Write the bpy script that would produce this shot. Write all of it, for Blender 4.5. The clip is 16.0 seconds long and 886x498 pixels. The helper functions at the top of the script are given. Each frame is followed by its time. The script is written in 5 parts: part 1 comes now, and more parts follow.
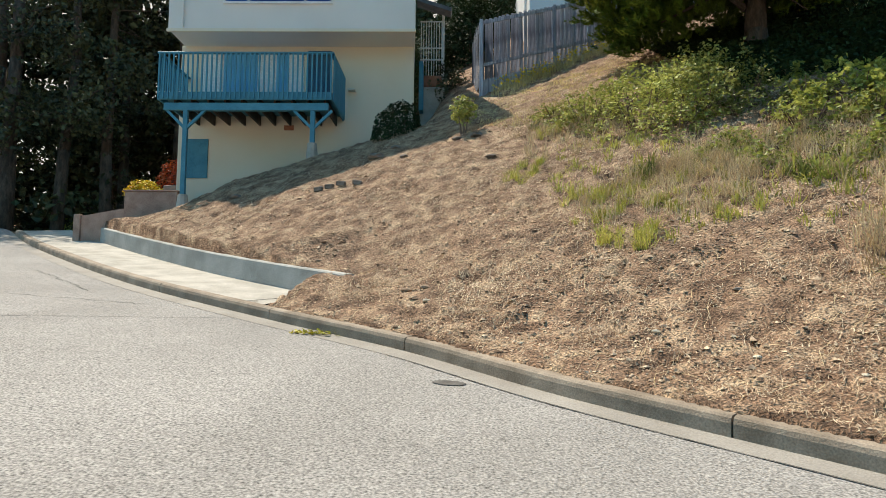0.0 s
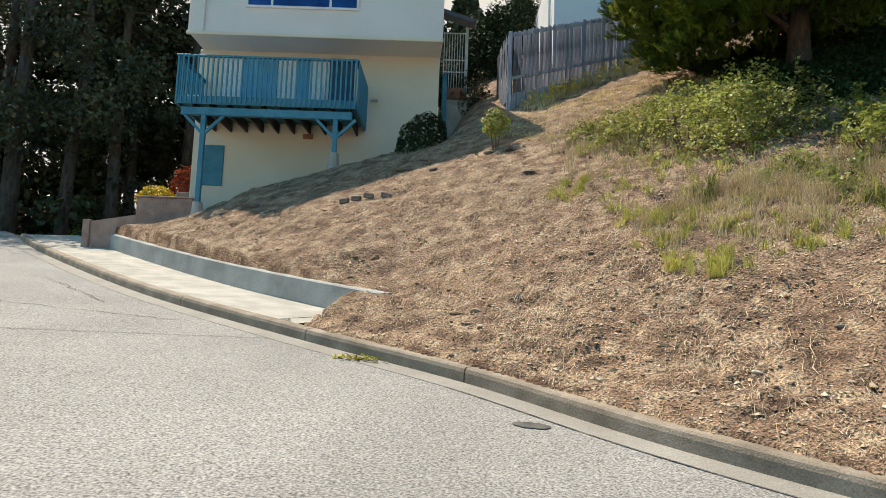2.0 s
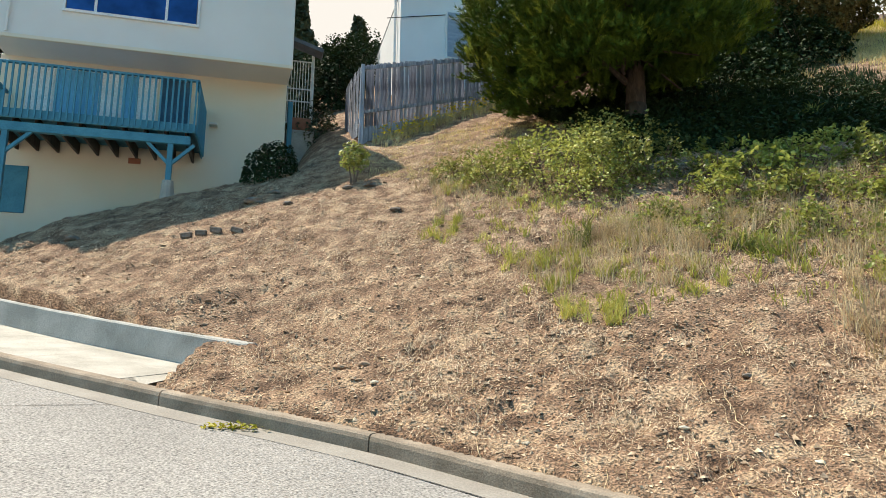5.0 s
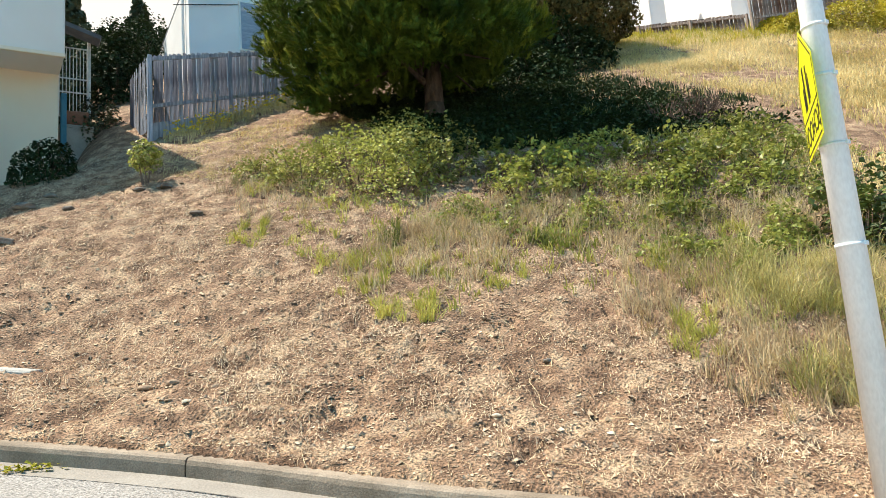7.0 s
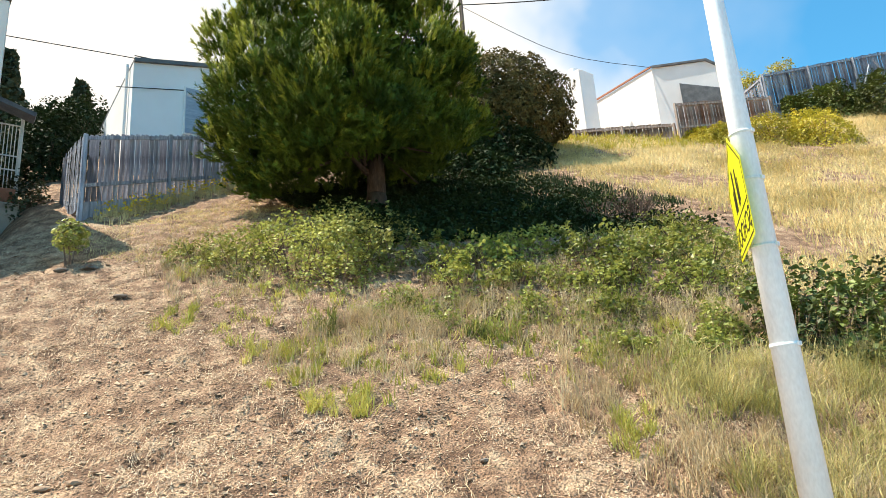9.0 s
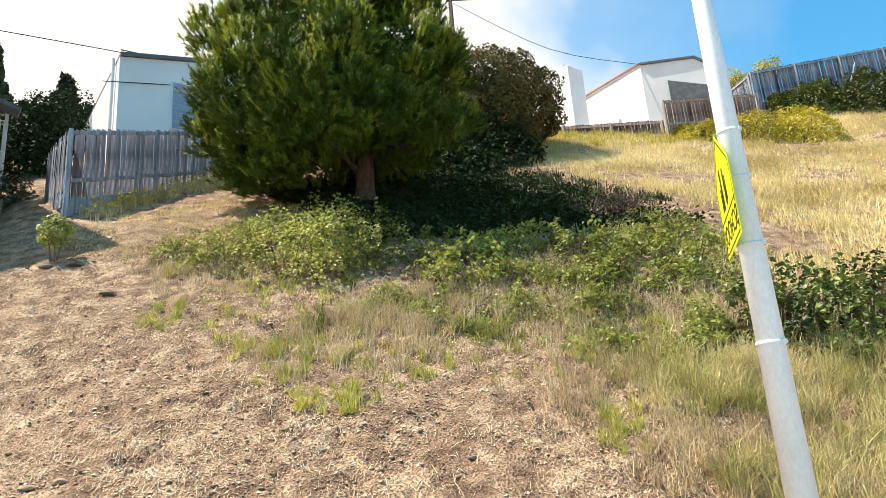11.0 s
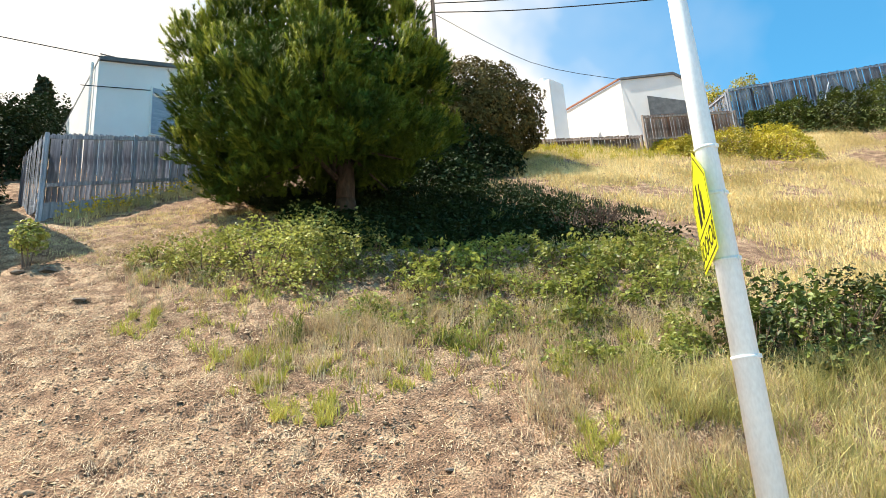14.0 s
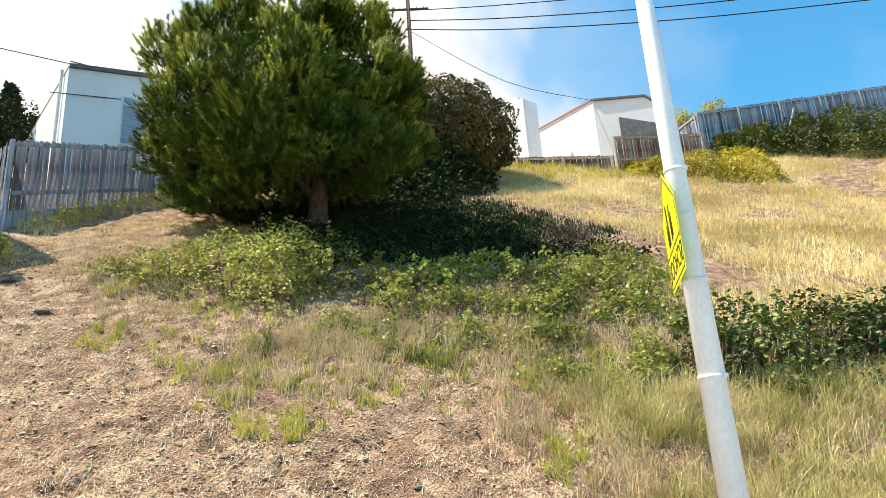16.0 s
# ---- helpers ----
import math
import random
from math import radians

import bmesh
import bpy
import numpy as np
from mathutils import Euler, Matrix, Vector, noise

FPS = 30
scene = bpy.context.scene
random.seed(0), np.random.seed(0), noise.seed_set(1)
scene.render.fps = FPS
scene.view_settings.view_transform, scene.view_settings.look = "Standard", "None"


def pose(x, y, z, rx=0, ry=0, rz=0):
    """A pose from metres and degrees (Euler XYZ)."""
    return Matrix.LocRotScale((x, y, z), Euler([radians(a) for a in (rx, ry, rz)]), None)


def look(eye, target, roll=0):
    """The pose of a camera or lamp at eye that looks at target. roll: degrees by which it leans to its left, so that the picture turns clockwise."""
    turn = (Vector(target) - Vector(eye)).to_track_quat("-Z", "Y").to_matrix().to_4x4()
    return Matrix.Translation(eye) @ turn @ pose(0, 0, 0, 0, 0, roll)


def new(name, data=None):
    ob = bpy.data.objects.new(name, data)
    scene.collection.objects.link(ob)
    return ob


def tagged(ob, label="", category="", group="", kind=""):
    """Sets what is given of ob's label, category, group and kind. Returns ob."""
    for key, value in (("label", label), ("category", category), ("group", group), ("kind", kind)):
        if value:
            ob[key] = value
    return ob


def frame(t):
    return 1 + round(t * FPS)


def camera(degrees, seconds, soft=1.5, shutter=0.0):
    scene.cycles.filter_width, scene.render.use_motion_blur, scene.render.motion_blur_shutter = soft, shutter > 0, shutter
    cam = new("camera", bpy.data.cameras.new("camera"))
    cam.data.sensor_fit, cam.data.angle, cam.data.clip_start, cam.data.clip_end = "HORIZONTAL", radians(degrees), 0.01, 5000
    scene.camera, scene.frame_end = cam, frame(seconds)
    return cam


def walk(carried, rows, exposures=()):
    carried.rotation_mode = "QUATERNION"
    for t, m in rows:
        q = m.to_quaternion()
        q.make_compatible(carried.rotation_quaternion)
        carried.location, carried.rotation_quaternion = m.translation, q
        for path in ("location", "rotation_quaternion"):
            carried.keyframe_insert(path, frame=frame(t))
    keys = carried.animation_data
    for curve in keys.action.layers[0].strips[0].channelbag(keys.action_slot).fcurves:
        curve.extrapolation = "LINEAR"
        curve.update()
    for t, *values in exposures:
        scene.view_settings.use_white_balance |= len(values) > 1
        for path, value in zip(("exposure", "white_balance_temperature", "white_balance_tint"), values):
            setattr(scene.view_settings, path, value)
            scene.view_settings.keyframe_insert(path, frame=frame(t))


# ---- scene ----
cam = camera(65.9, 16.0, soft=0.8)
PATH = [
    (0, (0.042, 0.172, 1.229), (0.018, 2.163, 1.415), 0.4),
    (0.5, (-0.205, 0.439, 1.240), (-0.258, 2.429, 1.430), 1.1),
    (1, (-0.387, 0.652, 1.290), (-0.420, 2.643, 1.481), 1.5),
    (1.5, (-0.548, 0.798, 1.310), (-0.558, 2.786, 1.528), 1.9),
    (2, (-0.655, 0.826, 1.337), (-0.668, 2.813, 1.567), 2.1),
    (2.5, (-0.739, 0.932, 1.362), (-0.746, 2.915, 1.616), 2.0),
    (3, (-0.965, 1.034, 1.358), (-0.777, 3.015, 1.564), 0.1),
    (3.2, (-1.050, 1.080, 1.385), (-0.641, 3.018, 1.664), -0.5),
    (5.3, (-1.397, 1.651, 1.532), (-0.858, 3.541, 1.902), 1.0),
    (5.5, (-1.427, 1.631, 1.527), (-0.781, 3.479, 1.938), -0.2),
    (6, (-1.448, 1.635, 1.609), (-0.606, 3.404, 2.012), 1.5),
    (6.5, (-1.443, 1.68, 1.532), (-0.44, 3.39, 1.795), -1.8),
    (7, (-1.486, 1.584, 1.637), (-0.463, 3.276, 1.937), -4.5),
    (7.5, (-1.397, 1.694, 1.65), (-0.289, 3.307, 2.061), -4.1),
    (8, (-1.394, 1.696, 1.661), (-0.253, 3.257, 2.17), -4.1),
    (8.5, (-1.389, 1.699, 1.669), (-0.245, 3.244, 2.219), -4.0),
    (9, (-1.389, 1.7, 1.665), (-0.235, 3.239, 2.211), -4.2),
    (9.5, (-1.387, 1.699, 1.675), (-0.207, 3.228, 2.193), -4.8),
    (10, (-1.385, 1.7, 1.679), (-0.206, 3.226, 2.211), -4.4),
    (12.5, (-1.381, 1.7, 1.686), (-0.196, 3.221, 2.218), -4.4),
    (13, (-1.382, 1.698, 1.689), (-0.19, 3.211, 2.228), -4.3),
    (13.5, (-1.38, 1.699, 1.686), (-0.168, 3.193, 2.229), -4.1),
    (14, (-1.38, 1.698, 1.689), (-0.156, 3.178, 2.246), -4.1),
    (14.5, (-1.385, 1.698, 1.684), (-0.148, 3.163, 2.254), -4.3),
    (15, (-1.383, 1.698, 1.685), (-0.147, 3.16, 2.261), -4.2),
    (15.5, (-1.38, 1.697, 1.687), (-0.123, 3.137, 2.278), -4.3),
    (16, (-1.381, 1.696, 1.689), (-0.101, 3.112, 2.285), -3.9),
]
walk(cam, [(t, look(eye, target, roll)) for t, eye, target, roll in PATH], exposures=[(0.0, 0.31), (3.0, 0.34), (5.3, 0.58), (7.0, 0.76), (9.0, 0.88), (16.0, 0.90)])

# ---- world and light ----
SUN_FROM = Vector((-0.37, 0.38, 1.0)).normalized()
world = bpy.data.worlds.new("world")
scene.world = world
world.use_nodes = True
wt = world.node_tree
sky = wt.nodes.new("ShaderNodeTexSky")
sky.sky_type, sky.sun_disc = "NISHITA", False
sky.sun_elevation = math.asin(SUN_FROM.z)
sky.sun_rotation = math.atan2(SUN_FROM.x, SUN_FROM.y)
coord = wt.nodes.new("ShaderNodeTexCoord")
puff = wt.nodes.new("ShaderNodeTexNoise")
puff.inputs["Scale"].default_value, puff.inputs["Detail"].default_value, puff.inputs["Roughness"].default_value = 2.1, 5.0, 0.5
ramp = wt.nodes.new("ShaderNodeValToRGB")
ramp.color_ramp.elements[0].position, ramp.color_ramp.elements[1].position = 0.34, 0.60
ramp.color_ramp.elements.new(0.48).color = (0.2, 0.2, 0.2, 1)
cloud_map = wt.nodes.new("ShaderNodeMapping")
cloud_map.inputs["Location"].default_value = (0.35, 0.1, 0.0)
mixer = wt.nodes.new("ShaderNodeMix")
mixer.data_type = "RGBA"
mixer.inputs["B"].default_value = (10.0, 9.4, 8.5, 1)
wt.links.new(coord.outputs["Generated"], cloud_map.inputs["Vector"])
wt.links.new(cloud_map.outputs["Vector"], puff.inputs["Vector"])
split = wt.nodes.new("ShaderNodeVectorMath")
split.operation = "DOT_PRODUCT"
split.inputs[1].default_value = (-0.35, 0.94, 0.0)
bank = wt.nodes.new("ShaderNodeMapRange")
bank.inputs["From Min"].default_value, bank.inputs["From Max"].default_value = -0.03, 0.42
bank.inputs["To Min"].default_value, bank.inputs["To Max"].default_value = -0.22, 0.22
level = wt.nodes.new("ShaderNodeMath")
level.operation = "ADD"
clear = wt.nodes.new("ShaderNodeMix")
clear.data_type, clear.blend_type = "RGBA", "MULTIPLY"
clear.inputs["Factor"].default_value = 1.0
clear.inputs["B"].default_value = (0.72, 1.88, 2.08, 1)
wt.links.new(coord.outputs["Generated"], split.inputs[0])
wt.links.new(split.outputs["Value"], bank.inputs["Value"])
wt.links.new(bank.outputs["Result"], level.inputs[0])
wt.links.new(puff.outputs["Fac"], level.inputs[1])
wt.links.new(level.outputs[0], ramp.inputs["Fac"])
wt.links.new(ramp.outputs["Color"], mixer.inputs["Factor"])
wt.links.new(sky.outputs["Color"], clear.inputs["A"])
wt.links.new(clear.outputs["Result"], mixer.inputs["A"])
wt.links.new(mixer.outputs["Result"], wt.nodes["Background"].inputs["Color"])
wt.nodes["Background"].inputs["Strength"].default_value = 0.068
sun = new("sun", bpy.data.lights.new("sun", "SUN"))
sun.data.energy, sun.data.angle, sun.data.color = 5.0, radians(0.5), (1.0, 0.905, 0.75)
sun.matrix_world = look(SUN_FROM * 60, (0, 0, 0))


# ---- materials ----
def material(name, colors, scale=6.0, rough=0.8, bump=0.3, fine=60.0, metal=0.0, stretch=(1, 1, 1), vary=0.0, detail=6.0, contrast=(0.35, 0.65), spec=0.4, translucent=0.0, speckle=0.28, depth=0.02):
    """Two or three colours mixed by coarse noise, speckled by fine noise, with relief. vary: how much pieces differ."""
    m = bpy.data.materials.new(name)
    m.use_nodes = True
    nt, li = m.node_tree, m.node_tree.links.new
    shader = nt.nodes["Principled BSDF"]
    where = nt.nodes.new("ShaderNodeTexCoord")
    mapped = nt.nodes.new("ShaderNodeMapping")
    mapped.inputs["Scale"].default_value = stretch
    li(where.outputs["Object"], mapped.inputs["Vector"])
    big = nt.nodes.new("ShaderNodeTexNoise")
    big.inputs["Scale"].default_value, big.inputs["Detail"].default_value = scale, detail
    small = nt.nodes.new("ShaderNodeTexNoise")
    small.inputs["Scale"].default_value, small.inputs["Detail"].default_value = fine, 3.0
    li(mapped.outputs["Vector"], big.inputs["Vector"])
    li(mapped.outputs["Vector"], small.inputs["Vector"])
    tones = nt.nodes.new("ShaderNodeValToRGB")
    el = tones.color_ramp.elements
    el[0].position, el[1].position = contrast
    el[0].color, el[1].color = (*colors[0], 1), (*colors[-1], 1)
    if len(colors) > 2:
        el.new(0.5 * (contrast[0] + contrast[1])).color = (*colors[1], 1)
    li(big.outputs["Fac"], tones.inputs["Fac"])
    grain = nt.nodes.new("ShaderNodeMapRange")
    grain.inputs["From Min"].default_value, grain.inputs["From Max"].default_value = 0.25, 0.75
    grain.inputs["To Min"].default_value, grain.inputs["To Max"].default_value = 1 - speckle, 1 + speckle
    li(small.outputs["Fac"], grain.inputs["Value"])
    tint = nt.nodes.new("ShaderNodeMix")
    tint.data_type, tint.blend_type = "RGBA", "MULTIPLY"
    tint.inputs["Factor"].default_value = 1.0
    li(tones.outputs["Color"], tint.inputs["A"])
    li(grain.outputs["Result"], tint.inputs["B"])
    last = tint.outputs["Result"]
    if vary:
        info, isle = nt.nodes.new("ShaderNodeObjectInfo"), nt.nodes.new("ShaderNodeNewGeometry")
        add = nt.nodes.new("ShaderNodeMath")
        add.operation = "ADD"
        li(info.outputs["Random"], add.inputs[0])
        li(isle.outputs["Random Per Island"], add.inputs[1])
        spread = nt.nodes.new("ShaderNodeMapRange")
        spread.inputs["From Max"].default_value = 2.0
        spread.inputs["To Min"].default_value, spread.inputs["To Max"].default_value = 1 - vary, 1 + vary
        li(add.outputs[0], spread.inputs["Value"])
        each = nt.nodes.new("ShaderNodeMix")
        each.data_type, each.blend_type = "RGBA", "MULTIPLY"
        each.inputs["Factor"].default_value = 1.0
        li(last, each.inputs["A"])
        li(spread.outputs["Result"], each.inputs["B"])
        last = each.outputs["Result"]
    li(last, shader.inputs["Base Color"])
    shader.inputs["Roughness"].default_value, shader.inputs["Metallic"].default_value = rough, metal
    shader.inputs["Specular IOR Level"].default_value = spec
    if bump:
        relief, height = nt.nodes.new("ShaderNodeBump"), nt.nodes.new("ShaderNodeMath")
        relief.inputs["Strength"].default_value, relief.inputs["Distance"].default_value = bump, depth
        height.operation = "ADD"
        li(big.outputs["Fac"], height.inputs[0])
        li(small.outputs["Fac"], height.inputs[1])
        li(height.outputs[0], relief.inputs["Height"])
        li(relief.outputs["Normal"], shader.inputs["Normal"])
    if translucent:
        thin, both = nt.nodes.new("ShaderNodeBsdfTranslucent"), nt.nodes.new("ShaderNodeMixShader")
        both.inputs["Fac"].default_value = translucent
        li(last, thin.inputs["Color"])
        li(shader.outputs["BSDF"], both.inputs[1])
        li(thin.outputs["BSDF"], both.inputs[2])
        li(both.outputs["Shader"], nt.nodes["Material Output"].inputs["Surface"])
    return m


M = {}
M["asphalt"] = material("asphalt", [(0.265, 0.248, 0.229), (0.33, 0.31, 0.288)], 0.5, 0.85, 0.7, 55, speckle=0.8)
M["gutter"] = material("gutter concrete", [(0.275, 0.246, 0.212), (0.345, 0.315, 0.276)], 1.5, 0.85, 0.3, 70)
M["concrete"] = material("concrete", [(0.36, 0.33, 0.28), (0.50, 0.46, 0.40)], 2.5, 0.85, 0.25, 70)
M["kerb"] = material("kerb concrete", [(0.22, 0.172, 0.125), (0.36, 0.29, 0.22)], 3, 0.85, 0.3, 70)
M["wall_concrete"] = material("wall concrete", [(0.33, 0.32, 0.29), (0.47, 0.455, 0.42)], 2.0, 0.85, 0.3, 60)
M["dirt"] = material("dry dirt", [(0.15, 0.086, 0.052), (0.30, 0.185, 0.115), (0.49, 0.345, 0.22)], 3.4, 0.95, 1.0, 42, contrast=(0.33, 0.67), speckle=0.9, detail=10.0, depth=0.05)
M["straw"] = material("straw", [(0.43, 0.305, 0.185), (0.79, 0.62, 0.42)], 1.5, 0.7, 0, 30, vary=0.6)
M["stucco"] = material("cream stucco", [(0.76, 0.685, 0.54), (0.82, 0.745, 0.60)], 0.6, 0.9, 0.35, 120, speckle=0.08)
M["stucco_upper"] = material("pale stucco", [(0.76, 0.73, 0.68), (0.82, 0.79, 0.74)], 0.6, 0.9, 0.35, 120, speckle=0.08)
M["white_wall"] = material("white stucco", [(0.74, 0.74, 0.74), (0.82, 0.82, 0.82)], 0.5, 0.9, 0.2, 100, speckle=0.06)
M["teal"] = material("teal paint", [(0.045, 0.19, 0.27), (0.075, 0.26, 0.35)], 3, 0.55, 0.15, 60, vary=0.12)
M["dark_teal"] = material("dark teal paint", [(0.02, 0.07, 0.12), (0.035, 0.10, 0.16)], 3, 0.5, 0.1, 60)
M["white_paint"] = material("white paint", [(0.72, 0.72, 0.70), (0.8, 0.8, 0.78)], 3, 0.5, 0.05, 50)
M["glass"] = material("blue window glass", [(0.015, 0.065, 0.23), (0.022, 0.095, 0.31)], 0.8, 0.2, 0, 3, spec=0.12)
M["fence"] = material("weathered fence wood", [(0.17, 0.19, 0.24), (0.39, 0.425, 0.50)], 3, 0.85, 0.4, 40, stretch=(6, 6, 0.5), vary=0.3)
M["fence_brown"] = material("brown fence wood", [(0.20, 0.14, 0.115), (0.42, 0.34, 0.30)], 3, 0.85, 0.4, 40, stretch=(6, 6, 0.6), vary=0.4)
M["bark"] = material("bark", [(0.06, 0.042, 0.03), (0.13, 0.095, 0.07)], 8, 0.9, 0.8, 40, stretch=(1, 1, 0.3))
# a dark and a bright needle tone, for shaded and sunlit tufts
M["needles"] = material("pine needles", [(0.045, 0.082, 0.011), (0.15, 0.205, 0.026)], 0.9, 0.6, 0, 30, vary=0.45, translucent=0.05, spec=0.15)
M["sunlit_young_needles"] = material("young pine needles, sunlit tone", [(0.28, 0.35, 0.04), (0.46, 0.50, 0.08)], 0.9, 0.55, 0, 30, vary=0.4, translucent=0.2, spec=0.2)
M["roof"] = material("roof edge", [(0.10, 0.11, 0.12), (0.16, 0.17, 0.18)], 3, 0.8, 0.3, 40)
M["galvanised"] = material("galvanised steel", [(0.82, 0.83, 0.84), (0.90, 0.91, 0.92)], 5, 0.45, 0.05, 60, stretch=(1, 1, 0.4), speckle=0.08)
M["yellow_sign"] = material("fluorescent yellow sheeting", [(0.80, 0.80, 0.02), (0.85, 0.84, 0.03)], 3, 0.35, 0, 60)
M["black"] = material("black ink", [(0.012, 0.012, 0.012), (0.02, 0.02, 0.02)], 3, 0.5, 0, 60)
M["dark_wood"] = material("dark pole wood", [(0.06, 0.045, 0.035), (0.11, 0.085, 0.065)], 4, 0.9, 0.4, 40, stretch=(4, 4, 0.5))
M["iron"] = material("white iron", [(0.6, 0.58, 0.52), (0.72, 0.7, 0.64)], 5, 0.5, 0.05, 60)
M["leaf"] = material("bramble leaf", [(0.14, 0.17, 0.028), (0.42, 0.43, 0.11)], 3.5, 0.45, 0, 40, vary=0.7, translucent=0.35, spec=0.35)
M["ivy"] = material("pale green leaf", [(0.17, 0.19, 0.035), (0.46, 0.46, 0.14)], 3.0, 0.5, 0, 40, vary=0.7, translucent=0.32, spec=0.3)
# bramble leaf made darker to put the shade of deep hollows into its colour
M["thicket"] = material("thicket leaf darkened for shade", [(0.03, 0.05, 0.012), (0.15, 0.18, 0.04)], 2.6, 0.5, 0, 40, vary=0.8, translucent=0.08, spec=0.35)
# for dark plants, and lowered further to deepen the shade near the pine
M["dark_shade_leaf"] = material("dark leaf, lowered for shade", [(0.018, 0.036, 0.012), (0.045, 0.07, 0.022)], 2.5, 0.65, 0, 40, vary=0.5, translucent=0.05, spec=0.15)
M["brown_leaf"] = material("bronze leaf", [(0.035, 0.036, 0.012), (0.17, 0.135, 0.05)], 1.6, 0.7, 0, 40, vary=0.6, translucent=0.1, spec=0.1)
M["yellow_leaf"] = material("yellow-green leaf", [(0.34, 0.31, 0.03), (0.60, 0.50, 0.06)], 1.5, 0.55, 0, 40, vary=0.4, translucent=0.25)
M["flower_yellow"] = material("yellow petal", [(0.72, 0.50, 0.02), (0.82, 0.62, 0.04)], 3, 0.6, 0, 40, vary=0.2, translucent=0.2)
M["flower_red"] = material("orange red leaf", [(0.50, 0.06, 0.02), (0.62, 0.13, 0.03)], 3, 0.55, 0, 40, vary=0.4, translucent=0.2)
M["juniper"] = material("juniper needle", [(0.05, 0.075, 0.014), (0.15, 0.18, 0.035)], 1.5, 0.6, 0, 40, vary=0.5, translucent=0.1)
M["forest"] = material("forest leaf", [(0.030, 0.038, 0.016), (0.11, 0.115, 0.045)], 0.8, 0.6, 0, 40, vary=0.7, translucent=0.08)
M["far_conifer"] = material("far conifer", [(0.035, 0.055, 0.028), (0.085, 0.11, 0.05)], 0.8, 0.7, 0, 40, vary=0.4)
M["grass"] = material("green grass blade", [(0.29, 0.30, 0.045), (0.58, 0.53, 0.14)], 1.2, 0.55, 0, 40, vary=0.5, translucent=0.3)
M["pale_grass"] = material("pale green grass blade", [(0.30, 0.28, 0.08), (0.64, 0.55, 0.26)], 1.0, 0.6, 0, 40, vary=0.6, translucent=0.25)
M["dry_grass"] = material("dry grass blade", [(0.46, 0.33, 0.17), (0.76, 0.61, 0.38)], 1.0, 0.65, 0, 40, vary=0.6, translucent=0.2)
M["gold_grass"] = material("golden grass blade", [(0.44, 0.34, 0.13), (0.72, 0.60, 0.32)], 0.35, 0.65, 0, 40, vary=0.6, translucent=0.2)
M["clod"] = material("dirt clod", [(0.20, 0.13, 0.085), (0.40, 0.285, 0.19)], 6, 0.95, 0.6, 40, vary=0.35)
M["crumb"] = material("straw-strewn soil crumb", [(0.19, 0.115, 0.072), (0.62, 0.46, 0.31)], 9, 0.95, 0, 40, vary=0.7)
M["rock"] = material("stone", [(0.11, 0.09, 0.075), (0.25, 0.215, 0.18)], 6, 0.9, 0.5, 40, vary=0.3)
M["pale_rock"] = material("pale stone", [(0.50, 0.44, 0.34), (0.66, 0.60, 0.48)], 6, 0.9, 0.4, 40)
M["curtain"] = material("blue curtain", [(0.10, 0.33, 0.52), (0.17, 0.44, 0.64)], 1.5, 0.8, 0.2, 14, stretch=(8, 8, 0.3))
M["blind"] = material("grey-blue blind", [(0.26, 0.32, 0.40), (0.34, 0.40, 0.48)], 1.5, 0.7, 0.1, 14, stretch=(1, 1, 9))
M["wire"] = material("cable", [(0.01, 0.01, 0.012), (0.02, 0.02, 0.022)], 3, 0.6, 0, 40)
M["dead_stem"] = material("dead stem", [(0.10, 0.06, 0.045), (0.22, 0.15, 0.11)], 3, 0.85, 0, 40, vary=0.4)
M["terracotta"] = material("terracotta", [(0.28, 0.11, 0.06), (0.38, 0.17, 0.10)], 5, 0.85, 0.2, 50)
M["tar"] = material("crack filler", [(0.03, 0.03, 0.03), (0.07, 0.065, 0.06)], 5, 0.8, 0.2, 50)
M["oil"] = material("oil stain", [(0.07, 0.065, 0.06), (0.13, 0.12, 0.11)], 9, 0.6, 0.1, 50)
M["brick"] = material("pink block", [(0.30, 0.19, 0.145), (0.40, 0.27, 0.21)], 4, 0.9, 0.4, 50, vary=0.2)


# ---- building blocks ----
def thing(name, at=(0, 0, 0), label="", category="", group="", kind=""):
    ob = new(name)
    ob.location = at
    ob.empty_display_size = 0.1
    return tagged(ob, label, category, group, kind)


def mesh_of(name, bm, mat):
    me = bpy.data.meshes.new(name)
    bm.to_mesh(me)
    bm.free()
    me.materials.append(M[mat] if isinstance(mat, str) else mat)
    return me


def part(name, bm, mat, parent=None, label="", smooth=False):
    me = mesh_of(name, bm, mat) if isinstance(bm, bmesh.types.BMesh) else bm
    if smooth:
        me.polygons.foreach_set("use_smooth", [True] * len(me.polygons))
    ob = new(name, me)
    if parent is not None:
        ob.parent = parent
        # an Empty stands at its place, a mesh part at the world's origin
        if parent.data is None:
            ob.matrix_parent_inverse = Matrix.Translation(-parent.location)
    return tagged(ob, label)


def bx(x0, x1, y0, y1, z0, z1, bevel=0.0, bm=None):
    bm = bm or bmesh.new()
    made = bmesh.ops.create_cube(bm, size=1.0, matrix=Matrix.LocRotScale(((x0 + x1) / 2, (y0 + y1) / 2, (z0 + z1) / 2), None, (x1 - x0, y1 - y0, z1 - z0)))
    if bevel:
        edges = list({e for v in made["verts"] for e in v.link_edges})
        bmesh.ops.bevel(bm, geom=edges, offset=bevel, segments=1, affect="EDGES")
    return bm


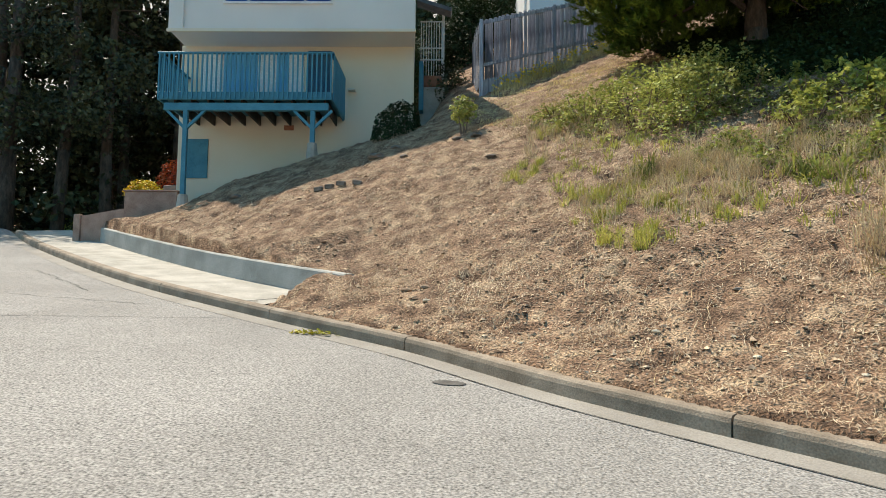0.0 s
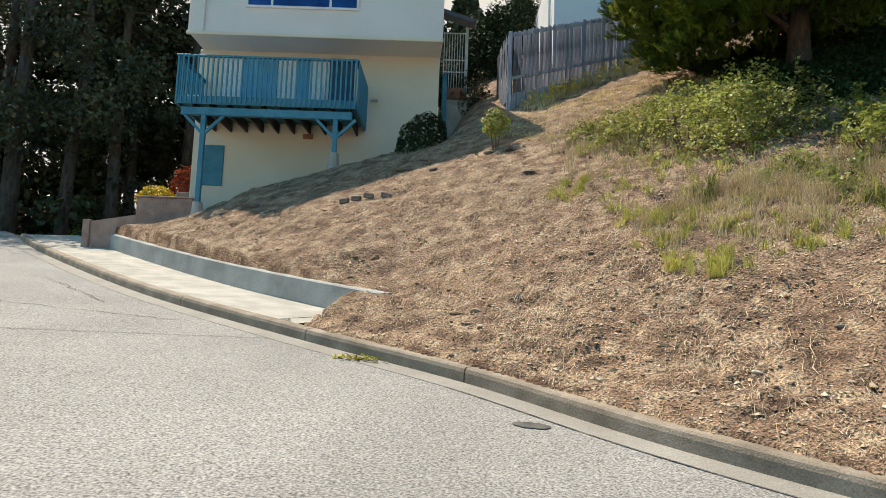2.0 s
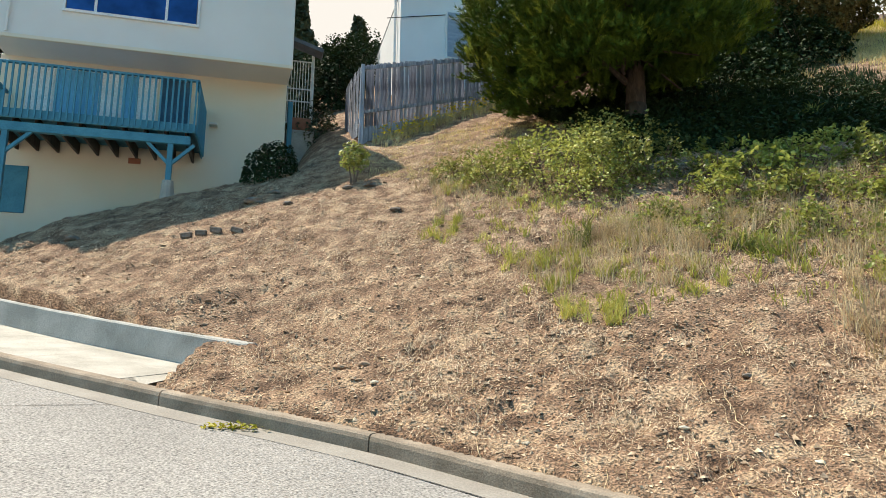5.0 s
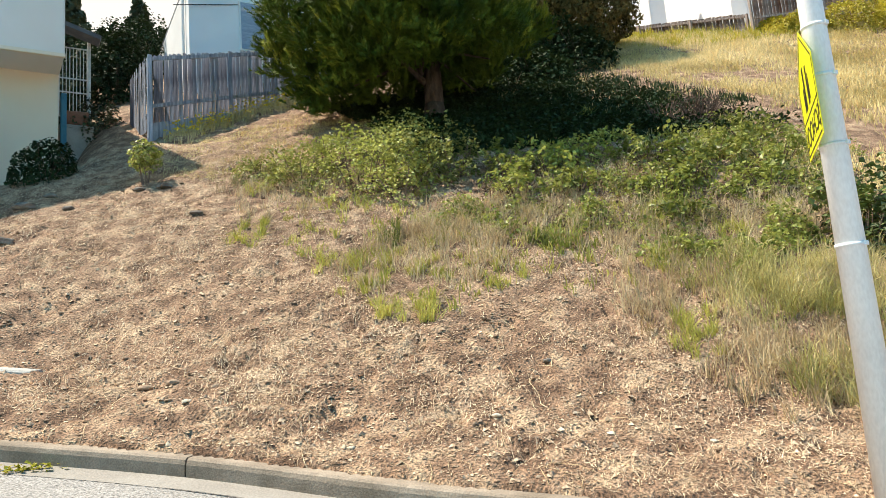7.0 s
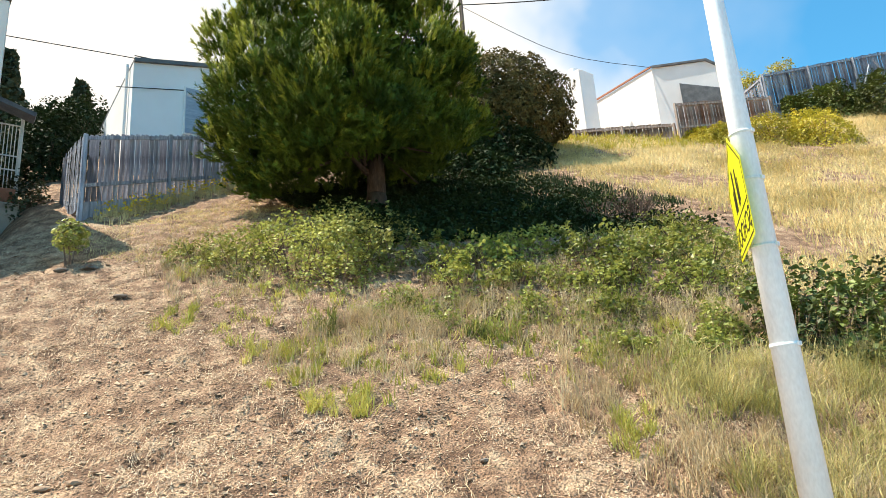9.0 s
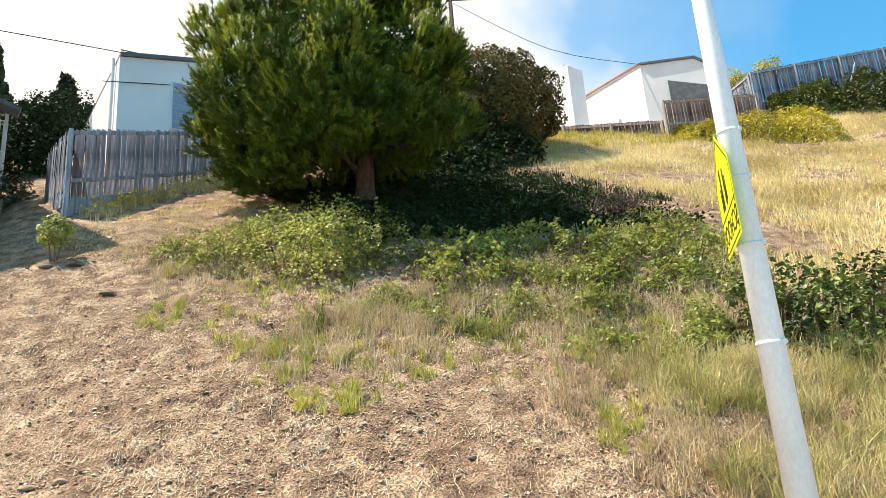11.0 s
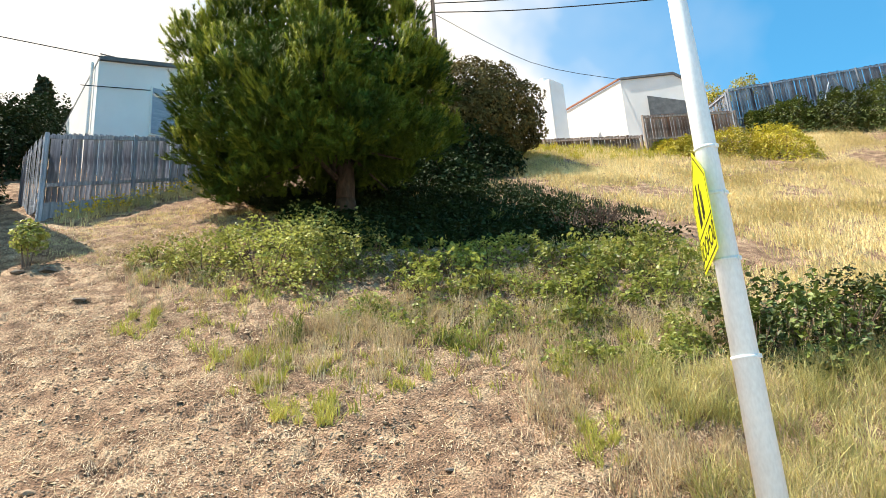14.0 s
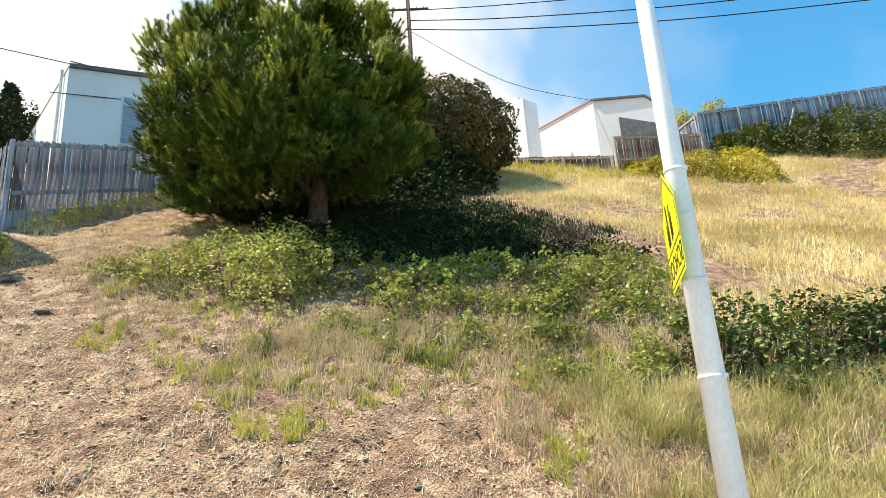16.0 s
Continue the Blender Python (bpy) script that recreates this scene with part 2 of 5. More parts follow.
def beam(a, b, w, h=None, bm=None, bevel=0.0):
    """A squared bar from a to b."""
    a, b = Vector(a), Vector(b)
    bm = bm or bmesh.new()
    turn = (b - a).to_track_quat("Z", "Y").to_matrix().to_4x4()
    made = bmesh.ops.create_cube(bm, size=1.0, matrix=Matrix.Translation((a + b) / 2) @ turn @ Matrix.Diagonal((w, h or w, (b - a).length, 1)))
    if bevel:
        bmesh.ops.bevel(bm, geom=list({e for v in made["verts"] for e in v.link_edges}), offset=bevel, segments=1, affect="EDGES")
    return bm


def rod(a, b, r0, r1=None, n=12, bm=None):
    a, b = Vector(a), Vector(b)
    bm = bm or bmesh.new()
    turn = (b - a).to_track_quat("Z", "Y").to_matrix().to_4x4()
    bmesh.ops.create_cone(bm, cap_ends=True, segments=n, radius1=r0, radius2=r0 if r1 is None else r1, depth=(b - a).length, matrix=Matrix.Translation((a + b) / 2) @ turn)
    return bm


def raw(name, verts, faces, mat):
    me = bpy.data.meshes.new(name)
    me.from_pydata([tuple(v) for v in verts], [], faces)
    me.materials.append(M[mat])
    return me


def tri_mesh(name, verts, mat):
    """Loose triangles from an array n x 3 x 3."""
    v = np.asarray(verts, np.float32).reshape(-1, 3)
    n = len(v) // 3
    me = bpy.data.meshes.new(name)
    me.vertices.add(3 * n)
    me.vertices.foreach_set("co", v.ravel())
    me.loops.add(3 * n)
    me.loops.foreach_set("vertex_index", np.arange(3 * n, dtype=np.int32))
    me.polygons.add(n)
    me.polygons.foreach_set("loop_start", np.arange(0, 3 * n, 3, dtype=np.int32))
    me.update(calc_edges=True)
    me.materials.append(M[mat])
    return me


# ---- lie of the land ----
KERB_CTRL = [(34, -27), (16, -8.6), (8.5, -1.1), (4.6, 2.6), (2.7, 4.32), (1.0, 5.85), (-0.45, 7.5), (-2.35, 9.1), (-5.35, 11.75), (-8.4, 14.9), (-10.9, 17.6), (-13.2, 20.4), (-17, 25), (-30, 42)]


def spline(ctrl, step=0.25):
    """A smooth line through the points, in short steps."""
    pts = [Vector(p) for p in ctrl]
    out = []
    for i in range(len(pts) - 1):
        p0, p1, p2, p3 = pts[max(i - 1, 0)], pts[i], pts[i + 1], pts[min(i + 2, len(pts) - 1)]
        n = max(2, int((p2 - p1).length / step))
        for k in range(n):
            t = k / n
            out.append(0.5 * (2 * p1 + (p2 - p0) * t + (2 * p0 - 5 * p1 + 4 * p2 - p3) * t * t + (3 * p1 - p0 - 3 * p2 + p3) * t * t * t))
    out.append(pts[-1])
    return out


KERB = np.array([tuple(p) for p in spline(KERB_CTRL)])
KERB_COARSE = np.array([tuple(p) for p in spline(KERB_CTRL, 1.0)])


def road_z(x, y):
    y = np.asarray(y, float)
    u, v = np.clip(y - 6, 0, 14), np.clip(y - 20, 0, 6)
    w = np.clip(y - 26, 0, None)
    return -0.11 - 0.05 * np.clip(x, -30, 30) + 0.12 * np.clip(y, -40, 26) + 0.0028 * u * u + 0.0784 * v - 0.027 * v * v - 0.13 * np.clip(w, 0, 20)


def kerb_off(x, y):
    """Distance from the kerb's face, positive on the hill's side."""
    p = np.stack([np.ravel(x), np.ravel(y)], -1).astype(float)
    best, side = np.full(len(p), 1e9), np.ones(len(p))
    for a, b in zip(KERB_COARSE[:-1], KERB_COARSE[1:]):
        d = b - a
        t = np.clip(((p - a) @ d) / (d @ d), 0, 1)
        off = p - (a + t[:, None] * d)
        far = np.hypot(off[:, 0], off[:, 1])
        closer = far < best
        best = np.where(closer, far, best)
        side = np.where(closer, np.sign(d[1] * off[:, 0] - d[0] * off[:, 1]), side)
    return (best * side).reshape(np.shape(x))


def bump(x, y, cx, cy, r, h):
    return h * np.exp(-((x - cx) ** 2 + (y - cy) ** 2) / (r * r))


def hill_z(x, y, off=None):
    """The bank's height."""
    x, y = np.asarray(x, float), np.asarray(y, float)
    off = kerb_off(x, y) if off is None else off
    toe = road_z(x, y) + 0.14 + 0.25 * off
    # the bank eases off towards the house's wall, and levels out along the crest
    ease = 1 / (1 + np.exp((x + 0.6) * 4))
    y_eff = y - ease * 0.78 * np.clip(y - 17.2, 0, 20)
    bank = -3.22 + 0.30 * np.clip(x, -14, 60) + 0.546 * np.clip(y_eff, -60, 40) + bump(x, y, 42, 8, 12, 3.2) + bump(x, y, -7.2, 17.6, 1.3, -0.3) + bump(x, y, -1.5, 10.3, 1.4, -0.42)
    cap = 15.2 + 0.33 * np.clip(x - 25, 0, 40)
    bank = -0.25 * np.logaddexp(-bank / 0.25, -cap / 0.25)
    h = 0.08 * np.logaddexp(toe / 0.08, bank / 0.08)
    return np.where(off > 6, np.maximum(bank, np.minimum(toe, h)), h)



def ground_z(x, y):
    x, y = np.asarray(x, float), np.asarray(y, float)
    off = kerb_off(x, y)
    z = hill_z(x, y, off)
    paved = (off < 1.48) & (y - x > 11.6 + 0.8 * off) | (off < 0.1)
    z = np.where(paved, road_z(x, y) - 0.08, z)
    court = (x < -8.7) & (y > 18.1) | (x < -10.3)
    return np.where(court, np.minimum(z, road_z(x, y) - 0.08 + 0.55 * np.clip(off - 5.5, 0, 14)), z)


def on(x, y):
    return float(ground_z(np.array([x]), np.array([y]))[0])


# ---- ground ----
def axis(lo, hi, step, reach):
    inner = np.arange(lo, hi + step / 2, step)
    out = np.geomspace(step, reach, 34)
    return np.r_[lo - out[::-1], inner, hi + out]


gx, gy = axis(-12, 12, 0.065, 700), axis(2.5, 20, 0.065, 700)
GX, GY = np.meshgrid(gx, gy)
GZ = ground_z(GX, GY)
rough_on = np.clip(kerb_off(GX, GY) / 0.6, 0, 1) * (np.abs(GX) < 12.2) * (GY > 2) * (GY < 20.2)


def lump(x, y):
    """Uneven soil: broad swells, crumbs, and small scraped ledges."""
    warp = 0.5 * noise.noise((x * 0.9, y * 0.9, 12))
    low = 0.035 * noise.noise((x * 0.8, y * 1.2, 0)) + 0.03 * noise.noise((x * 2.6, y * 3.4, 5))
    crumb = 0.045 * abs(noise.noise((x * 4.1 + warp, y * 6.3 + warp, 9))) + 0.085 * noise.noise((x * 7.9, y * 8.7, 3)) * max(0.0, 0.35 + noise.noise((x * 0.7, y * 0.7, 31)))
    ledge = noise.noise((x * 1.3 + warp, y * 2.9, 17))
    return low + crumb - (0.11 * max(0.0, 1 - abs(ledge) / 0.12) if noise.noise((x * 1.9, y * 1.4, 23)) > 0.12 else 0.0)


lumps = np.array([lump(x, y) if -12.5 < x < 12.5 and 2 < y < 20.5 else 0.0 for x, y in zip(GX.ravel(), GY.ravel())]).reshape(GX.shape)
GZ = GZ + lumps * rough_on
nx, ny = len(gx), len(gy)
idx = np.arange(nx * ny).reshape(ny, nx)
quads = np.stack([idx[:-1, :-1], idx[:-1, 1:], idx[1:, 1:], idx[1:, :-1]], -1).reshape(-1, 4)
ground = new("ground", raw("ground", np.stack([GX, GY, GZ], -1).reshape(-1, 3), quads.tolist(), "dirt"))
ground.data.polygons.foreach_set("use_smooth", [True] * len(ground.data.polygons))
tagged(ground, "steep dry hillside of brown dirt and cut straw", "hillside", kind="structure")


def ribbon(name, line, offs, lift, mat):
    """A strip beside the kerb line, at the given distances from it, lift above the road's slope."""
    line = np.asarray(line)
    way = np.gradient(line, axis=0)
    way /= np.hypot(way[:, 0], way[:, 1])[:, None]
    inward = np.stack([way[:, 1], -way[:, 0]], -1)
    verts, faces, n = [], [], len(offs)
    for p, w in zip(line, inward):
        for o, l in zip(offs, lift):
            q = p + o * w
            verts.append((q[0], q[1], float(road_z(q[0], q[1])) + l))
    for i in range(len(line) - 1):
        for k in range(n - 1):
            a = i * n + k
            faces.append((a, a + 1, a + n + 1, a + n))
    return raw(name, verts, faces, mat)


def solid(name, line, offs, lift, mat):
    """A closed bar along the kerb line whose section is the given polygon."""
    line = np.asarray(line)
    way = np.gradient(line, axis=0)
    way /= np.hypot(way[:, 0], way[:, 1])[:, None]
    inward = np.stack([way[:, 1], -way[:, 0]], -1)
    verts, faces, n = [], [], len(offs)
    for p, w in zip(line, inward):
        for o, l in zip(offs, lift):
            q = p + o * w
            base = p + max(o, 0) * w
            verts.append((q[0], q[1], float(road_z(base[0], base[1])) + l))
    for i in range(len(line) - 1):
        for k in range(n):
            a, b = i * n + k, i * n + (k + 1) % n
            faces.append((a, b, b + n, a + n))
    faces.append(tuple(range(n))[::-1])
    faces.append(tuple((len(line) - 1) * n + k for k in range(n)))
    return raw(name, verts, faces, mat)


road_offs = [-26, -20, -14, -11, -8, -6, -4.5, -3, -2, -1, -0.5, 0.02]
road = new("road", ribbon("road", KERB, road_offs, [0.0] * len(road_offs), "asphalt"))
tagged(road, "worn pale grey asphalt street climbing to a crest", "road", kind="structure")
dist = np.r_[0, np.cumsum(np.hypot(*np.diff(KERB, axis=0).T))]


def between(a, b, step=0.2):
    """The kerb line from a to b metres along it."""
    s = np.linspace(a, b, max(2, int((b - a) / step)))
    return np.stack([np.interp(s, dist, KERB[:, 0]), np.interp(s, dist, KERB[:, 1])], -1)


def along(x):
    return float(np.interp(-x, -KERB[:, 0], dist))


joints = [along(1.97) - 3.5 * k for k in range(8, 0, -1)] + [along(1.97), along(-0.45), along(-2.32)] + [along(-2.32) + 3.05 * k for k in range(1, 5)] + [along(-12.4)]
kerb = thing("kerb", (1.97, 4.93, 0.4), "low grey concrete street kerb with open joints", "kerb", kind="structure")
for a, b in zip(joints[:-1], joints[1:]):
    part("kerb_stone", solid("kerb_stone", between(a + 0.008, b - 0.008), [-0.012, 0.0, 0.012, 0.035, 0.15, 0.15], [-0.2, 0.10, 0.135, 0.15, 0.15, -0.2], "kerb"), "kerb", kerb)
gutter = new("gutter", ribbon("gutter", between(joints[0], joints[-1]), [-0.30, -0.15, 0.0], [0.004, 0.004, 0.006], "gutter"))
tagged(gutter, "pale concrete gutter strip along the kerb", "gutter", kind="structure")
pavement = thing("pavement", (-6, 13, 2), "pale concrete pavement between kerb and low wall", "pavement", kind="structure")
walk_joints = np.linspace(along(-2.9), along(-12.3), 9)
for a, b in zip(walk_joints[:-1], walk_joints[1:]):
    part("slab", solid("slab", between(a + 0.004, b - 0.004), [0.152, 0.152, 1.40, 1.40], [-0.15, 0.15, 0.16, -0.15], "concrete"), "concrete", pavement)
end_slab = [(-2.55, 9.35), (-1.95, 10.62), (-2.3, 10.95), (-3.1, 11.3), (-3.2, 10.0)]
bm = bmesh.new()
f = bm.faces.new([bm.verts.new((x, y, float(road_z(x, y)) + 0.145)) for x, y in end_slab][::-1])
bmesh.ops.solidify(bm, geom=[f], thickness=0.2)
part("slab", bm, "concrete", pavement)
wall = new("retaining_wall", solid("retaining_wall", between(along(-2.45), along(-10.95)), [1.40, 1.40, 1.42, 1.58, 1.60, 1.60], [-0.3, 0.52, 0.54, 0.54, 0.52, -0.3], "wall_concrete"))
tagged(wall, "low curved grey concrete retaining wall", "retaining wall", kind="structure")


# ---- the house with the balcony ----
HX0, HX1, WY, OY = -7.85, -1.0, 19.4, 18.2
house = thing("house", (-4.4, 22, 5), "cream stucco house with a jutting upper storey", "house")


def block(x0, x1, y0, y1, z0, z1, inset):
    """An upright block whose far end is narrower by inset on the gate's side."""
    bm = bx(x0, x1, y0, y1, z0, z1)
    for v in bm.verts:
        if v.co.x > x1 - 0.01 and v.co.y > y1 - 0.01:
            v.co.x -= inset
    bmesh.ops.bevel(bm, geom=bm.edges[:], offset=0.02, segments=1, affect="EDGES")
    return bm


part("lower_wall", block(HX0, HX1 - 0.06, WY, 27, 2.0, 8.95, 0.5), "stucco", house)
part("upper_storey", block(HX0 + 0.08, HX1 + 0.03, OY, 27, 8.92, 12.2, 0.55), "stucco_upper", house)
part("drip_edge", bx(HX0 + 0.05, HX1 + 0.04, OY - 0.03, OY + 0.05, 8.86, 8.95, 0.01), "stucco", house)
part("roof", block(HX0 + 0.02, HX1 + 0.06, OY - 0.06, 27.1, 12.202, 12.38, 0.55), "roof", house)


def window(parent, x0, x1, y, z0, z1, bars=(), w=0.06):
    """A window in a wall that faces -y."""
    win = part("window", bx(x0 - 0.01, x1 + 0.01, y - 0.02, y + 0.05, z0 - 0.01, z1 + 0.01), "roof", parent)
    fr = bx(x0 - w, x1 + w, y - 0.055, y, z1, z1 + w)
    bx(x0 - w, x1 + w, y - 0.07, y, z0 - w, z0, bm=fr)
    for x in (x0 - w, x1, *[b - w / 2 for b in bars]):
        bx(x, x + w, y - 0.05, y, z0, z1, bm=fr)
    part("window_frame", fr, "white_paint", win)
    cuts = [x0, *bars, x1]
    for a, b in zip(cuts[:-1], cuts[1:]):
        part("pane", bx(a + 0.02, b - 0.02, y - 0.036, y - 0.024, z0 + 0.01, z1 - 0.01), "glass", win)
    return win


window(house, -6.2, -3.3, OY, 9.70, 10.74, (-5.56, -4.0))
hatch = part("hatch_door", bx(-7.63, -6.96, WY - 0.04, WY + 0.02, 5.02, 6.16, 0.008), "teal", house, "small teal crawl-space door")

# ---- balcony ----
BX0, BX1, BY, BZ, RZ = -7.62, -3.07, 17.4, 6.90, 7.93
balcony = thing("balcony", (-5.3, 18.4, 6.9), "teal painted timber balcony on two posts", "balcony")
part("deck_floor", bx(BX0 + 0.03, BX1 - 0.03, BY + 0.04, WY - 0.003, BZ - 0.06, BZ), "teal", balcony)
part("rim", bx(BX0, BX1, BY, BY + 0.04, BZ - 0.20, BZ + 0.01, 0.005), "teal", balcony)
for x in (BX0, BX1 - 0.04):
    part("rim", bx(x, x + 0.04, BY + 0.043, WY - 0.003, BZ - 0.20, BZ + 0.01, 0.005), "teal", balcony)
part("girder", bx(BX0 + 0.15, BX1 - 0.1, BY + 0.06, BY + 0.2, BZ - 0.46, BZ - 0.265, 0.005), "teal", balcony)
for k in range(10):
    x = BX0 + 0.35 + k * 0.44
    part("joist", bx(x, x + 0.05, BY + 0.22, WY - 0.003, BZ - 0.34, BZ - 0.065), "dark_wood", balcony)
top_rail = part("top_rail", bx(BX0 - 0.03, BX1 + 0.03, BY - 0.03, BY + 0.07, RZ, RZ + 0.045, 0.006), "teal", balcony)
for x in (BX0 - 0.03, BX1 - 0.07):
    part("top_rail", bx(x, x + 0.1, BY + 0.073, WY - 0.003, RZ, RZ + 0.045, 0.006), "teal", balcony)
stick = mesh_of("baluster", bx(-0.019, 0.019, -0.019, 0.019, BZ - 0.18, RZ), "teal")
n = 36
for k in range(n + 1):
    x = BX0 + 0.03 + k * (BX1 - BX0 - 0.06) / n
    part("baluster", stick, None, balcony).location = (x, BY - 0.02, 0)
for x in (BX0 - 0.02, BX1 + 0.02):
    for k in range(1, 15):
        part("baluster", stick, None, balcony).location = (x, BY + k * 0.135, 0)
for x, zb in ((-6.9, 4.0), (-3.58, 5.36)):
    part("post", bx(x - 0.06, x + 0.06, BY + 0.07, BY + 0.19, zb + 0.2, BZ - 0.46, 0.008), "teal", balcony)
    for s in (-1, 1):
        part("brace", beam((x, BY + 0.13, BZ - 0.95), (x + s * 0.5, BY + 0.13, BZ - 0.45), 0.07, 0.07), "teal", balcony)
    part("footing", rod((x, BY + 0.13, zb - 0.3), (x, BY + 0.13, zb + 0.22), 0.17, 0.12, 10), "concrete", balcony, "concrete pier footing")

# ---- fence at the top of the bank ----


def fence_run(name, a, b, za, zb, height, mat, label, posts=2.4, dog=True, down=0.0, side=-1, group=""):
    """Upright boards from a to b with posts and rails on the near side; the foot runs from height za to zb."""
    a, b = Vector(a), Vector(b)
    length, way = (b - a).length, (b - a).normalized()
    near = Vector((-way.y, way.x)) * side
    fence = thing(name, (a.x, a.y, za), label, "fence", group)
    w = 0.14
    bm = bmesh.new()
    pts = [(0, 0), (w - 0.008, 0), (w - 0.008, height - 0.03), (w - 0.035, height), (0.03, height), (0, height - 0.03)] if dog else [(0, 0), (w - 0.008, 0), (w - 0.008, height), (0, height)]
    vs = [bm.verts.new((x, 0, z)) for x, z in pts]
    f = bm.faces.new(vs)
    bmesh.ops.solidify(bm, geom=[f], thickness=0.018)
    board = mesh_of("board", bm, mat)
    turn = math.atan2(way.y, way.x)
    count = int(length / w)
    rnd = random.Random(name)
    for k in range(count):
        p = a + way * (k * w)
        z = za + (zb - za) * (k * w / length)
        o = part("board", board, None, fence)
        o.location, o.rotation_euler = (p.x, p.y, z + rnd.uniform(-0.02, 0.02)), (rnd.uniform(-0.01, 0.01), rnd.uniform(-0.012, 0.012), turn)
    m = max(1, round(length / posts))
    for k in range(m + 1):
        p = a + way * (length * k / m) + near * 0.06
        z = za + (zb - za) * k / m
        part("post", bx(p.x - 0.05, p.x + 0.05, p.y - 0.05, p.y + 0.05, z - 0.7 - down, z + height - 0.03, 0.008), mat, fence)
    for h in (0.42, height - 0.12):
        pa, pb = a + near * 0.035, b + near * 0.035
        part("rail", beam((pa.x, pa.y, za + h), (pb.x, pb.y, zb + h), 0.04, 0.09), mat, fence)
    if down:
        for k in range(3):
            pa, pb = a + near * 0.012, b + near * 0.012
            part("kick_board", beam((pa.x, pa.y, za - 0.13 - 0.24 * k), (pb.x, pb.y, zb - 0.13 - 0.24 * k), 0.03, 0.23), mat, fence)
    return fence


fence_run("fence", (0.82, 18.6), (7.4, 21.7), 7.64, 10.35, 1.76, "fence", "weathered grey board fence with dog-eared tops", down=0.7)
fence_run("fence", (0.66, 20.9), (0.78, 18.65), 7.75, 7.45, 1.9, "fence", "weathered grey board fence with dog-eared tops", side=1)
fence_run("fence", (21.0, 23.7), (23.95, 17.7), 14.95, 13.5, 1.14, "fence_brown", "brown board fence on the crest", dog=False)
fence_run("fence", (23.9, 17.5), (28.1, 15.3), 13.9, 14.3, 1.62, "fence_brown", "brown board fence on the crest", dog=False)
fence_run("fence", (31.0, 16.75), (42.2, 8.2), 16.4, 18.1, 2.2, "fence", "tall grey board fence on the crest", dog=False, down=0.5)


fence_run("fence", (33.0, 19.1), (31.0, 16.8), 17.1, 16.5, 2.0, "fence", "sunlit grey board fence running back from the crest", dog=False)
for px, py, pz_, k in ((34.5, 14.0, 17.0, 1), (36.2, 12.7, 17.25, -1)):
    tagged(part("fence_brace", beam((px - 0.1, py - 0.1, pz_ - 0.6), (px - 0.1 + 0.75 * k, py - 0.1 - 0.57 * k, pz_ + 1.6), 0.1, 0.07), "fence"), "slanting grey timber brace against the crest fence", "brace", "fence braces")

# ---- plants: kit ----


def ground_at(xy):
    """Height of the ground at an array of places, its lumps left out."""
    xy = np.asarray(xy, float)
    return ground_z(xy[:, 0], xy[:, 1])


def unit(v):
    return v / np.linalg.norm(v, axis=-1, keepdims=True)


def needle_tris(rs, foot, way, size, m, length, width, spread=0.8):
    """Bottle-brush shoots: needles round a shoot from each foot along way."""
    n = len(foot)
    t = rs.uniform(0, 1, (n, m, 1))
    side = rs.normal(size=(n, m, 3))
    w = way[:, None, :]
    side = unit(side - (side * w).sum(-1, keepdims=True) * w)
    base = foot[:, None, :] + w * t * size[:, None, None]
    tip = base + (side * spread + w * 0.75) * rs.uniform(*length, (n, m, 1))
    wide = np.cross(side, np.broadcast_to(w, side.shape)) * width
    return np.stack([base - wide, base + wide, tip], 2).reshape(-1, 3, 3)


def leaf_tris(rs, at, normal, size, slim=0.62):
    """One folded leaf of two triangles at each place."""
    n = len(at)
    normal = unit(normal)
    along_ = rs.normal(size=(n, 3))
    along_ = unit(along_ - (along_ * normal).sum(-1, keepdims=True) * normal)
    across = np.cross(normal, along_)
    s = np.asarray(size).reshape(-1, 1) * np.ones((n, 1))
    tip, foot = at + along_ * s, at - along_ * s * 0.6
    fold = normal * s * 0.18
    l, r = at + across * s * slim + fold, at - across * s * slim + fold
    return np.concatenate([np.stack([foot, l, tip], 1), np.stack([foot, tip, r], 1)])


def blade_tris(rs, at, height, lean=0.35, width=0.006):
    """Bent blades of three triangles."""
    n = len(at)
    a = rs.uniform(0, 2 * np.pi, n)
    out = np.stack([np.cos(a), np.sin(a), 0 * a], -1)
    b = rs.uniform(0, 2 * np.pi, n)
    across = np.stack([np.cos(b), np.sin(b), 0 * b], -1) * width
    h = (np.asarray(height) * rs.uniform(0.55, 1.1, n))[:, None]
    k = np.abs(rs.normal(0, lean, n))[:, None]
    mid = at + out * h * k * 0.35 + np.array([0, 0, 1]) * h * 0.55
    tip = at + out * h * k + np.array([0, 0, 1]) * h * (1 - 0.25 * k)
    return np.concatenate([np.stack([at - across, at + across, mid + across * 0.7], 1), np.stack([at - across, mid + across * 0.7, mid - across * 0.7], 1), np.stack([mid - across * 0.7, mid + across * 0.7, tip], 1)])


def blob(rs, x, y, rx, ry, n, turn=0.0):
    """Places strewn round x, y, thinning outwards."""
    r, a = np.sqrt(rs.uniform(0, 1, n)) * rs.uniform(0.7, 1.15, n), rs.uniform(0, 2 * np.pi, n)
    u, v = rx * r * np.cos(a), ry * r * np.sin(a)
    c, s = math.cos(turn), math.sin(turn)
    return np.stack([x + c * u - s * v, y + s * u + c * v], -1)


